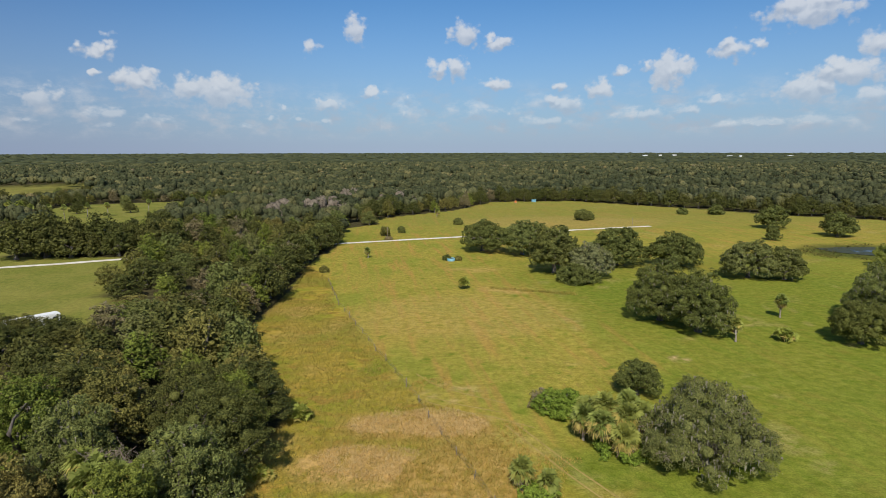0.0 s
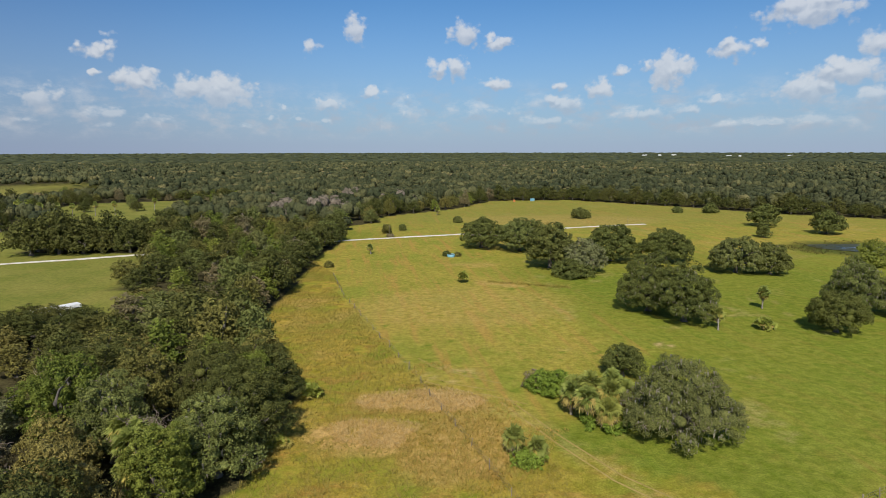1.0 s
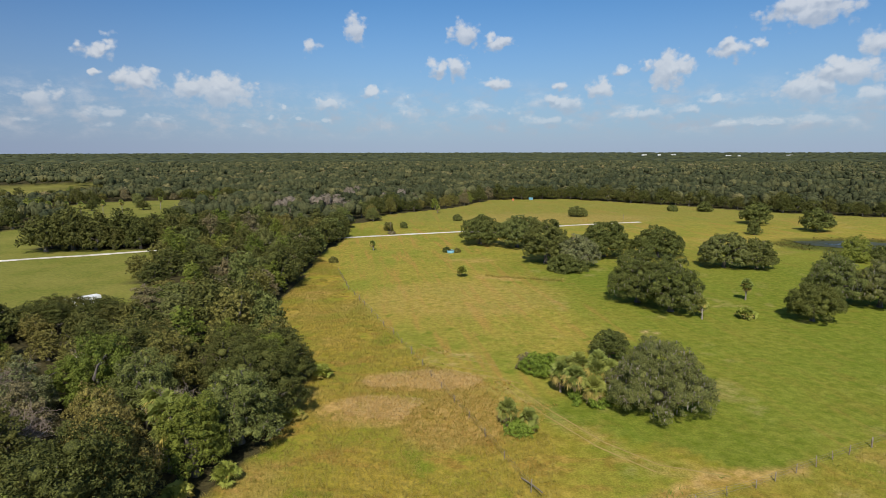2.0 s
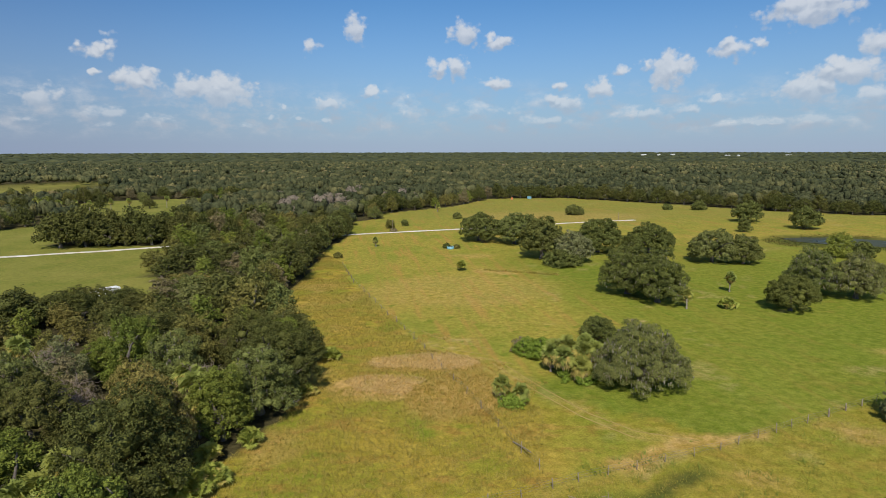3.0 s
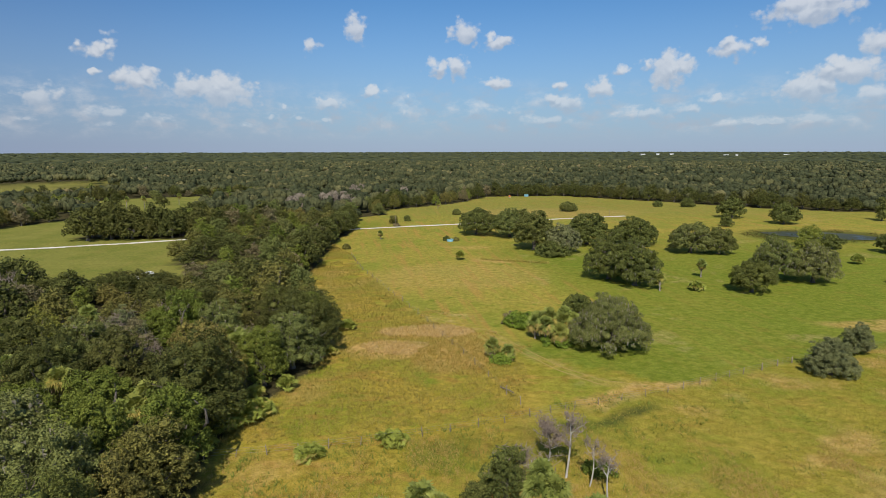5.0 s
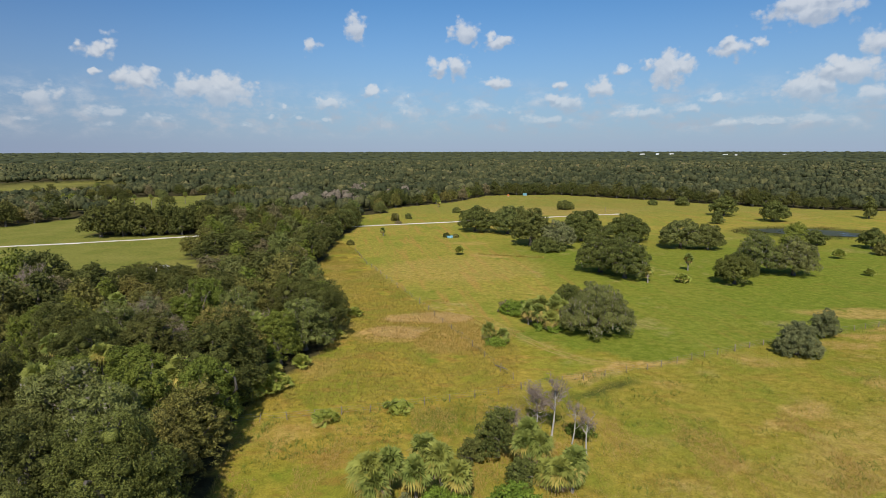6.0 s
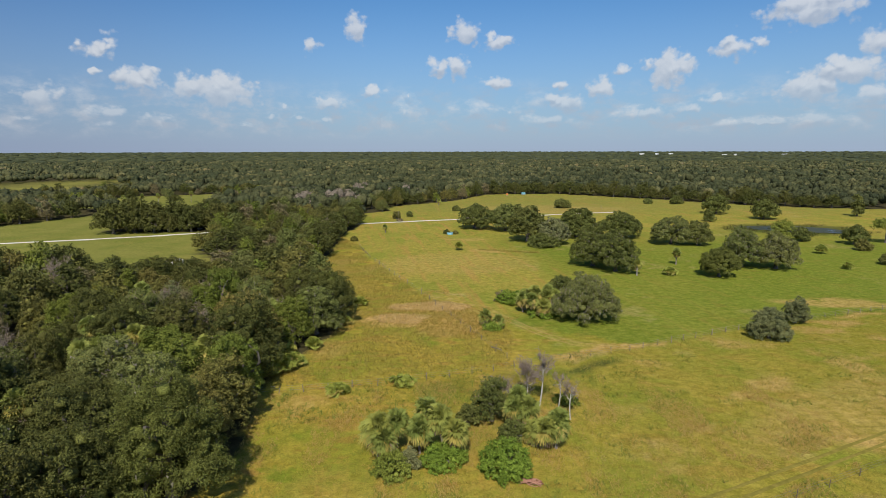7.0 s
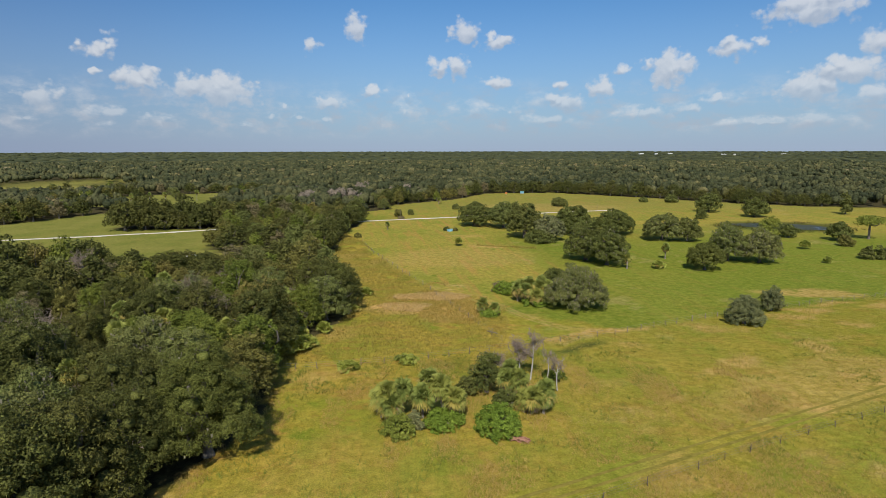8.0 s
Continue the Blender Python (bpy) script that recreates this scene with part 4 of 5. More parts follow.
oak(7.3, 290.9, 4.2, 3.0, 42, OAK, "small dark cone-shaped bush", 0.6, 9, base=0.1, style="heap", name="bush", category="bush")
oak(-24.9, 250.4, 3.9, 3.9, 43, OLIVE, "small dark bush beside the sandy track", 0.5, 10, base=0.1, style="heap", name="bush", category="bush")
oak(-18.8, 260.5, 3.0, 2.7, 44, OAK, "small dark bush beside the sandy track", 0.5, 9, base=0.1, style="heap", name="bush", category="bush")
oak(-35.9, 174.2, 2.2, 1.8, 45, OLIVE, "knee-high bush at the edge of the wood", 0.4, 8, base=0.05, style="heap", name="bush", category="bush")
oak(136.3, 336.1, 4.8, 3.2, 46, OAK, "small dark bush in the far pasture", 0.8, 9, base=0.1, style="heap", name="bush", category="bush")
oak(154.2, 333.8, 7.4, 5.4, 47, OAK, "round dark oak in the far pasture", 0.8, 12)
oak(16.3, 77.8, 7.8, 2.8, 48, VINE, "bright green brambly thicket beside the palms", 0.22, 56, base=0.05, style="heap", name="thicket", category="bush")
oak(6.3, 15.6, 5.6, 6.2, 49, OAK, "dark upright oak among the palms, half bare", 0.16, 39, base=0.2, bare=16, cover=0.6)
oak(7.0, 3.2, 6.6, 3.2, 50, VINE, "bright green leafy grapevine thicket under the palms", 0.22, 60, base=0.05, style="heap", name="thicket", category="bush")
oak(8.4, 10.0, 4.2, 2.6, 51, OAK, "dark shrub below the palms", 0.19, 26, base=0.05, style="heap", name="bush", category="bush")
oak(-6.0, 2.6, 5.0, 2.2, 52, LIME, "low green shrub at the foot of the palms", 0.19, 44, base=0.05, style="heap", name="bush", category="bush")
oak(-4.0, 3.8, 3.0, 2.3, 53, GREY_LEAF, "low dark shrub at the foot of the palms", 0.19, 20, base=0.05, style="heap", name="bush", category="bush")
oak(-0.2, 4.8, 5.8, 2.0, 54, VINE, "low light green shrub at the foot of the palms", 0.19, 48, base=0.05, style="heap", name="bush", category="bush")
oak(10.0, 56.8, 4.6, 1.4, 55, VINE, "low green bramble between two small palms", 0.24, 48, base=0.05, style="heap", name="bush", category="bush")
oak(21.5, 66.4, 7.0, 1.4, 56, VINE, "green undergrowth below the palms and the oak", 0.24, 72, base=0.05, style="heap", name="thicket", category="bush")
oak(3.2, 14.5, 3.4, 3.0, 57, OAK, "dark bush beside the upright oak", 0.19, 20, base=0.05, style="heap", name="bush", category="bush")
oak(17.4, 21.5, 4.0, 1.3, 58, GREEN, "low green scrub below the dead trees", 0.19, 20, base=0.05, style="heap", name="bush", category="bush")

# palms
PALM_LABEL = "cabbage palm with a grey trunk and round fan-leaf head"


def cabbage(x, y, h, seed, crown=1.25, lean=0.3, label=PALM_LABEL, dead=6, yellow=9, fronds=30):
    return stand(palm("palm_tree", label, h, seed, crown, fronds, yellow, dead, lean, "palms of the pasture"), x, y)


oak(1.0, 193.4, 2.2, 1.6, 61, OAK, "small dark bush beside the water trough", 0.4, 9, base=0.05, style="heap", name="bush", category="bush")
oak(4.8, 193.0, 1.8, 1.3, 62, OLIVE, "small dark bush beside the water trough", 0.4, 8, base=0.05, style="heap", name="bush", category="bush")
oak(-22.5, 240.5, 3.0, 1.0, 63, RUST, "brown brush pile beside the sandy track", 0.4, 10, base=0.05, style="heap", name="brush_pile", category="brush pile")
oak(13.8, 79.6, 3.4, 2.4, 64, RUST, "bare brown brambles at the end of a thicket", 0.24, 14, base=0.05, style="heap", cover=0.4, bare=20, name="bush", category="bush")
cabbage(73.2, 124.6, 5.8, 101, 1.5, 0.1)
cabbage(55.6, 108.2, 4.8, 102, 1.5, label="leaning cabbage palm at the edge of an oak", lean=0.7)
for k, (px, py, ph) in enumerate([(17.6, 69.6, 5.4), (19.2, 67.2, 5.8), (20.6, 70.4, 6.6), (22.2, 68.0, 6.2), (23.6, 70.8, 6.6), (21.2, 65.6, 4.8), (24.8, 68.8, 6.0), (18.4, 71.4, 5.6)]):
    cabbage(px, py, ph, 110 + k, 1.85, 0.25, "cabbage palm of a tight clump, with yellowing lower fronds", 6, 20)
for k, (px, py, ph) in enumerate([(-7.8, 6.0, 6.2), (-5.8, 7.4, 6.0), (-2.2, 8.6, 7.0), (-0.2, 7.0, 6.8), (1.0, 6.2, 5.4), (-8.6, 7.2, 5.2), (-3.0, 7.0, 5.6), (-6.9, 5.4, 5.0)]):
    cabbage(px, py, ph, 130 + k, 1.8, 0.3, "cabbage palm with blue-green fans over low shrubs", 5, 8, 34)
for k, (px, py, ph) in enumerate([(10.0, 13.2, 6.4), (11.0, 11.6, 5.6), (12.2, 8.6, 4.6), (13.6, 8.2, 4.6), (14.2, 9.8, 5.0), (11.6, 9.4, 3.8), (9.2, 12.4, 5.6)]):
    cabbage(px, py, ph, 140 + k, 1.75, 0.3, "cabbage palm with hanging brown fronds", 9, 8)
cabbage(8.4, 58.6, 4.2, 150, 1.6, label="short cabbage palm in tall dry grass")
cabbage(11.6, 57.6, 3.4, 151, 1.4, label="short cabbage palm with dry grey fronds", dead=14)
cabbage(-25.7, 198.4, 4.0, 152, 1.2, label="young cabbage palm alone in the pasture")
cabbage(-3.7, 326.5, 5.0, 153, 1.6, label="young cabbage palm in the far pasture")
stand(palmetto("palmetto", "squat palmetto clump with yellow-green fans", 4.8, 2.6, 160, 150, 0.3), 65.3, 108.9)
stand(palmetto("palmetto", "round palmetto with reddish dead fans", 3.6, 3.2, 161, 110, 0.35), 5.4, 152.7)
stand(palmetto("palmetto", "low palmetto clump beside the old fence", 4.4, 1.7, 162, 110, 0.25), -16.0, 24.7)
stand(palmetto("palmetto", "flat palmetto clump beside the old fence", 5.0, 1.3, 163, 110, 0.15), -6.6, 28.5)
stand(palmetto("palmetto", "dark round palmetto in the green pasture", 4.6, 3.4, 164, 110, 0.2), 131.2, 144.1)
stand(palmetto("palmetto", "small round palmetto in the green pasture", 3.6, 2.3, 165, 110, 0.1), 122.4, 117.0)

# dead trees beside the palms
stand(dead_tree("dead_tree", "tall bare pale dead tree among palms", 8.2, 3.0, 171, 8, twiggy=11), 13.5, 20.3)
stand(dead_tree("dead_tree", "brownish dead tree with dense bare twigs", 5.6, 3.6, 172, 12, twiggy=13), 11.9, 23.0)
stand(dead_tree("dead_tree", "slender bare dead tree", 5.4, 2.4, 173, 7), 15.7, 18.6)
stand(dead_tree("dead_tree", "forked bare grey dead tree", 5.8, 3.0, 174, 8), 17.0, 16.0)
stand(dead_tree("dead_tree", "bare grey dead oak behind the palms", 6.0, 5.0, 175, 10, twiggy=7), 8.6, 15.4)


def fallen_log():
    rng = np.random.default_rng(8)
    root = thing("fallen_log", "reddish rotten fallen palm log in the grass", "log", at=(9.3, 0.6, 0.0), turn=-12)
    v, f = tube([(-1.4, 0, 0.12), (-0.8, 0.08, 0.16), (0, 0, 0.15), (0.8, -0.06, 0.13), (1.3, 0.1, 0.08)], [0.18, 0.24, 0.22, 0.18, 0.08], 9)
    v += rng.normal(0, 0.05, v.shape)
    part("stem", mesh_of("stem", v, f, ROT, smooth=True), root)
    bits = [limb(rng, (rng.uniform(-1.4, 1.4), rng.uniform(-0.5, 0.5), 0.28), (rng.uniform(-1.6, 1.6), rng.uniform(-0.7, 0.7), 0.06), 0.08, 0.03, 4) for _ in range(26)]
    v, f = gather(bits)
    tagged(part("splinters", mesh_of("splinters", v, f, ROT), root), kind="stuff")
    return root


fallen_log()

# ---------------------------------------------------------------- the wood on the left
KINDS = []


def kind_of(name, label, w, h, seed, mat, leaf, lobes, cover=0.9, moss=0, bare=0, base=None, style="dome"):
    ob = broadleaf(name, label, "tree", w, h, seed, mat, base, lobes, leaf, cover, moss, style, bare, "trees of the wood")
    return ob, w


near_kinds = [
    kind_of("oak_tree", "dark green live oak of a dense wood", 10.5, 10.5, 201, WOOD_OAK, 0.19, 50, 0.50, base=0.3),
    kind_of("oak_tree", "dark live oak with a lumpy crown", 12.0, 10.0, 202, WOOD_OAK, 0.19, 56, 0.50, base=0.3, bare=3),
    kind_of("oak_tree", "mossy grey-green live oak of the wood", 10.0, 9.5, 203, MOSSY, 0.19, 48, 0.48, moss=160, bare=6, base=0.3),
    kind_of("broadleaf_tree", "bright green broadleaf tree of the wood", 7.5, 9.0, 204, GREEN, 0.19, 40, 0.52, base=0.3),
    kind_of("broadleaf_tree", "olive brown-green broadleaf tree of the wood", 8.0, 8.8, 205, OLIVE, 0.19, 40, 0.52, bare=6, base=0.3),
    kind_of("broadleaf_tree", "light yellow-green broadleaf tree of the wood", 6.5, 8.5, 206, LIME, 0.18, 32, 0.52, base=0.3),
    kind_of("broadleaf_tree", "thinning brown-grey tree with bare twigs", 7.0, 8.8, 207, RUST, 0.18, 34, 0.5, bare=16, base=0.3),
    kind_of("broadleaf_tree", "sparse grey-green tree with pale twigs", 7.0, 8.2, 208, GREY_LEAF, 0.18, 34, 0.55, bare=12, base=0.3),
]
far_kinds = [
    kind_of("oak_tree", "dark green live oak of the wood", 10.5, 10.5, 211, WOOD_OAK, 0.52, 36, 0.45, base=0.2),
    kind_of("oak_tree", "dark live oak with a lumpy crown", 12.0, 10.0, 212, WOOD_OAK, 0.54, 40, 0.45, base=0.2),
    kind_of("oak_tree", "grey-green live oak of the wood", 9.5, 9.5, 213, MOSSY, 0.50, 32, 0.45, base=0.2),
    kind_of("broadleaf_tree", "green broadleaf tree of the wood", 8.0, 9.5, 214, GREEN, 0.48, 28, 0.45, base=0.2),
    kind_of("broadleaf_tree", "olive broadleaf tree of the wood", 8.5, 9.0, 215, OLIVE, 0.48, 30, 0.45, base=0.2),
    kind_of("broadleaf_tree", "light yellow-green broadleaf tree of the wood", 7.0, 8.5, 216, LIME, 0.46, 24, 0.45, base=0.2),
    kind_of("broadleaf_tree", "leafless brown-grey tree of the wood", 8.5, 9.0, 217, RUST, 0.42, 28, 0.5, base=0.2, bare=6),
]


def scatter(rng, box, gap, test, tries):
    """Points at least a gap apart, where the test holds."""
    x0, x1, y0, y1 = box
    xs, ys = rng.uniform(x0, x1, tries), rng.uniform(y0, y1, tries)
    ok = test(xs, ys)
    cells, out = {}, []
    for x, y in zip(xs[ok], ys[ok]):
        i, j = int(x // gap), int(y // gap)
        if all((x - a) ** 2 + (y - b) ** 2 >= gap * gap for di in (-1, 0, 1) for dj in (-1, 0, 1) for a, b in cells.get((i + di, j + dj), ())):
            cells.setdefault((i, j), []).append((x, y))
            out.append((x, y))
    return out


def in_wood(x, y):
    ok = np.ones(np.shape(x), bool)
    for poly in OPEN:
        ok &= ~inside(poly, x, y)
    return ok


def in_sight(x, y, low, high, side=0.86):
    """Within the wedge that the flight looks over."""
    d = y + 75
    return (np.abs(x) < side * d + 12) & (d > 20) & (np.hypot(x, y) >= low) & (np.hypot(x, y) < high)


rng = np.random.default_rng(77)
# the trees of the wood's edge first, then those within
verge_trees = []
inner = [(x - 3.6, y) for x, y in WOOD_EDGE]
for (ax, ay), (bx, by) in zip(inner, inner[1:]):
    n = max(1, round(math.hypot(bx - ax, by - ay) / 6.4))
    verge_trees += [(ax + (bx - ax) * i / n + rng.uniform(-1.4, 0.6), ay + (by - ay) * i / n + rng.uniform(-1.2, 1.2)) for i in range(n)]
spots = scatter(rng, (-330, -10, -45, 262), 7.4, lambda x, y: in_wood(x, y) & in_sight(x, y, 0, 1e9) & (x < -14) & (along(ROAD, x, y) > 6) & (along(inner, x, y) > 4.6), 26000)
clearings = [(-25.6, 36.0), (-28.0, 33.0), (-27.5, 41.0), (-29.0, 26.0), (-48.8, 30.7), (-46.7, 21.5), (-38.6, 32), (-34.8, 42.8), (-33.8, 53.1), (-38.1, 25.1), (-60.9, 16.9), (-65, 22), (-92.9, 81.6), (-45, 44)]
spots = [(x, y) for x, y in verge_trees + spots if all(math.hypot(x - a, y - b) > 3.8 for a, b in clearings) and not (-80 < x < -68 and 100 < y < 113) and math.hypot(x + 28, y + 3) > 6.5 and math.hypot(x + 37, y + 5) > 5.0]
stand(broadleaf("oak_tree", "large leafy green oak at the corner of the wood", "tree", 13.0, 13.6, 231, GREEN_OAK, 0.2, 60, 0.17, 0.55, 60, "dome", 10, "trees of the wood"), -28.2, -3.0)
used = set()


def plant(kinds, weights, x, y, grow=1.0):
    """Sets one of the kinds on a spot; the strip before the left meadow is low scrub."""
    i = int(rng.choice(len(kinds), p=weights))
    ob, w = kinds[i]
    s = rng.uniform(0.78, 1.12) * grow
    turn = rng.uniform(0, 360)
    size = (s * rng.uniform(0.9, 1.12), s * rng.uniform(0.9, 1.12), s * rng.uniform(0.74, 1.18))
    if -98 < x < -50 and 82 < y < 136:
        tallest = max(3.8, 37.3 - 0.232 * math.hypot(x, y))
        size = (size[0], size[1], min(size[2], tallest / 10.0))
    if ob.name not in used:
        used.add(ob.name)
        return stand(ob, x, y, turn, size)
    return copy_to(ob, x, y, turn, size)


P_NEAR = np.array([0.17, 0.14, 0.13, 0.13, 0.18, 0.09, 0.08, 0.08])
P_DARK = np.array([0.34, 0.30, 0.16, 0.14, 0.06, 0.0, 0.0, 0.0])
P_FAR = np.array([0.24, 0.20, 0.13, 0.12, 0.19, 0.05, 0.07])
for x, y in spots:
    low = 0.80 if (-86 < x < -55 and 78 < y < 125) else 1.05 if x <= -86 else 0.9 if (x < -55 and y > 60) else 0.95 if y > 90 else 1.34 if y < 18 else 1.12
    if math.hypot(x, y + 68) < 155 and y < 100:
        plant(near_kinds, P_DARK / P_DARK.sum() if y < 22 else P_NEAR / P_NEAR.sum(), x, y, low)
    else:
        plant(far_kinds, P_FAR / P_FAR.sum(), x, y, low)
for x, y in [(-144, 196), (-136, 199), (-128, 200), (-121, 207), (-112, 211)]:
    plant(far_kinds[:2], np.array([0.5, 0.5]), x, y, 1.3)

# palms, palmettos and bare trees in and along the wood
WOOD_PALM = "cabbage palm rising among the trees of the wood"
for k, (px, py, ph) in enumerate([(-48.8, 30.7, 7.4), (-46.7, 21.5, 7.4), (-38.6, 32, 5.6), (-34.8, 42.8, 6.0), (-28.2, 68.5, 6.4), (-33.8, 53.1, 6.4), (-28.4, 52.1, 6.4), (-30.9, 87, 5.6), (-38.1, 25.1, 6.4),
                                  (-35.3, 53.3, 6.6), (-28.8, 70.4, 5.6), (-31, 47, 5.6), (-52, 22, 7.6), (-58, 34, 7.6), (-48, 4, 7.8), (-62, 60, 7.6), (-36, 36, 5.8), (-33, 31, 5.0), (-53.5, 39.5, 7.0), (-37.5, 30.0, 6.4), (-37.0, 26.0, 6.4), (-33.5, 51.0, 6.2), (-31.0, 52.0, 6.0), (-29.5, 58.0, 5.4), (-34.0, 35.0, 6.0)]):
    stand(palm("palm_tree", WOOD_PALM, ph + (2.4 if px < -40 else 1.6), 500 + k, 1.8, 26, 7, 6, 0.3, "palms of the wood"), px, py)
for k, (px, py, w, h) in enumerate([(-25.6, 36.0, 5.0, 2.6), (-28.0, 33.0, 4.4, 3.0), (-27.5, 41.0, 4.0, 2.4), (-20.5, 60.0, 3.4, 2.0), (-19.5, 75.5, 3.6, 2.2), (-29.0, 26.0, 4.0, 2.4), (-26.5, 34.0, 4.6, 3.0), (-24.0, 45.0, 3.6, 2.4), (-28.5, 30.5, 4.2, 2.8)]):
    stand(palmetto("palmetto", "leafy palmetto clump at the edge of the wood", w, h, 540 + k, 90, 0.25, "palmettos of the wood"), px, py)
for k, (px, py, h, w) in enumerate([(-60.9, 16.9, 10.0, 8.0), (-65, 22, 9.4, 7.0), (-92.9, 81.6, 10.0, 7.5), (-45, 44, 8.2, 6.5), (-49, 66, 8.6, 7.0), (-33, 53, 7.0, 5.5), (-55, 58, 8.6, 6.5), (-70, 20, 9.0, 7.0)]):
    stand(dead_tree("dead_tree", "bare grey leafless tree standing in the wood", h, w, 560 + k, 14, "bare trees of the wood", 8), px, py)
# scattered palms and oaks of the far glade
for k, (px, py) in enumerate([(-232, 318), (-226, 322), (-221, 316), (-214, 320), (-238, 326), (-205, 318), (-196, 324), (-188, 330), (-246, 332), (-176, 352), (-168, 392)]):
    stand(palm("palm_tree", "tall cabbage palm in a far glade", 8.5, 600 + k, 1.7, 18, 4, 3, 0.4, "palms of the glade"), px, py)
for k, (px, py) in enumerate([(-215, 345), (-186, 350), (-200, 372), (-172, 415), (-228, 372)]):
    plant(far_kinds[:3], np.array([0.4, 0.3, 0.3]), px, py, 0.8)

# oaks along the far edge of the pasture
edge = PASTURE_LINE[2:]
rim = scatter(rng, (-60, 240, 255, 445), 7.5, lambda x, y: in_wood(x, y) & (along(edge, x, y) < 11) & (along(ROAD, x, y) > 6), 9000)
# beyond x = 40 only dark oaks, in place of a cloud's shadow there
for x, y in rim:
    plant(far_kinds if x < 40 else far_kinds[:2], P_FAR / P_FAR.sum() if x < 40 else np.array([0.6, 0.4]), x, y, 0.95)

glade_rim = scatter(rng, (-420, -140, 290, 480), 8.5, lambda x, y: in_wood(x, y) & in_sight(x, y, 0, 1e9) & ((along(GLADE + GLADE[:1], x, y) < 9) | (along(BACK_FIELD + BACK_FIELD[:1], x, y) < 9) | (along(FAR_FIELD[:3], x, y) < 9)), 9000)
for x, y in glade_rim:
    plant(far_kinds, P_FAR / P_FAR.sum(), x, y, 0.9)

# low oaks of the wood's edge in front of the camper trailer
for x, y in [(-72, 101), (-77, 99), (-82.5, 98.5), (-88, 97), (-93, 95), (-66, 100), (-71, 106), (-76, 104.5), (-80.5, 104)]:
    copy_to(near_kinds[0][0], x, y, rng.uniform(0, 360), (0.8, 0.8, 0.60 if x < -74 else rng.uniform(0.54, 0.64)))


# ---------------------------------------------------------------- woods to the horizon
def woods(name, box, gap, test, tries, quads, leaf, size, seed, label, ball=ICO0, boughs=1):
    """Many crowns in one mesh: a lumpy core and leaf masses for each tree."""
    rng = np.random.default_rng(seed)
    pts = np.array(scatter(rng, box, gap, test, tries))
    n = len(pts)
    w = size * rng.uniform(0.55, 1.4, n)
    h = rng.uniform(6.0, 11.0, n) * (0.75 + 0.5 * value_noise(pts[:, 0], pts[:, 1], 60, seed))
    gz = ground_height(pts[:, 0], pts[:, 1])
    cv, cf = ball
    # boughs: a few rounded masses for each tree
    t = np.repeat(np.arange(n), boughs)
    m = len(t)
    turn = rng.uniform(0, 6.283, m)
    out = np.sqrt(rng.uniform(0.02, 1.0, m)) * (0.0 if boughs == 1 else 0.62)
    swell = rng.uniform(0.32, 0.50, m) if boughs > 1 else np.full(m, 0.92)
    tops = gz[t] + h[t] * (1 - 0.42 * out ** 2) * rng.uniform(0.82, 1.0, m)
    centre = np.stack([pts[t, 0] + np.cos(turn) * out * w[t] / 2, pts[t, 1] + np.sin(turn) * out * w[t] / 2, tops - swell * h[t] * 0.5], 1)
    core = cv[None] * (1 + 0.12 * rng.normal(size=(m, len(cv), 1)))
    core = core * np.stack([w[t] / 2 * swell, w[t] / 2 * swell, h[t] * 0.5 * swell], 1)[:, None]
    core = core + centre[:, None]
    # the lower half hangs down like a skirt
    core[:, :, 2] = np.where(cv[None, :, 2] < -0.2, core[:, :, 2] - 0.14 * h[t][:, None], core[:, :, 2])
    vs = [core.reshape(-1, 3)]
    fs = [(cf[None] + (np.arange(m) * len(cv))[:, None, None]).reshape(-1, 3)]
    tint_index = [np.repeat(t, len(cv))]
    groups = [np.vstack(fs)]
    if quads:
        k = rng.integers(0, m, n * quads)
        d = unit(rng.normal(size=(len(k), 3)) + [0, 0, 0.35])
        half = np.stack([w[t] / 2 * swell, w[t] / 2 * swell, h[t] * 0.5 * swell], 1)[k]
        p = centre[k] + d * half * rng.uniform(0.9, 1.35, (len(k), 1))
        v, f = sprays(rng, p, d + [0, 0, 0.2], leaf)
        groups.append(f + len(vs[0]))
        vs.append(v)
        tint_index.append(np.repeat(t[k], 3))
    me = mesh_of(name, np.vstack(vs), groups, CANOPY, smooth=True)
    # each tree its own cast
    pick = 0.55 * rng.uniform(size=n) + 0.20 * value_noise(pts[:, 0], pts[:, 1], 45, seed + 5) + 0.25 * value_noise(pts[:, 0] * 0.35, pts[:, 1], 110, 9) + 0.10 * rng.normal(size=n)
    bare_patch = (np.hypot((pts[:, 0] + 70) / 48, (pts[:, 1] - 375) / 80) < 1) & (rng.uniform(size=n) < 0.30)
    pick = np.where(bare_patch, 1.0, np.clip(pick, 0, 0.97))
    pick = pick * 0.6 if size > 20 else pick
    stops = np.array([0, 0.45, 0.72, 0.88, 0.94, 1.0])
    # greyer than the near leaves: some distance haze is put into these colours
    cols = np.array([(0.040, 0.050, 0.024), (0.072, 0.080, 0.036), (0.118, 0.118, 0.050), (0.175, 0.158, 0.068), (0.220, 0.175, 0.080), (0.190, 0.158, 0.122)])
    tint = np.stack([np.interp(pick, stops, cols[:, i]) for i in range(3)], 1)
    idx = np.concatenate(tint_index)
    rgba = np.ones((len(idx), 4), np.float32)
    rgba[:, :3] = tint[idx]
    layer = me.color_attributes.new("tint", "FLOAT_COLOR", "POINT")
    layer.data.foreach_set("color", rgba.ravel())
    return tagged(new(name, me), label, "woods", kind="stuff")


def dist(x, y):
    return np.hypot(x, y)


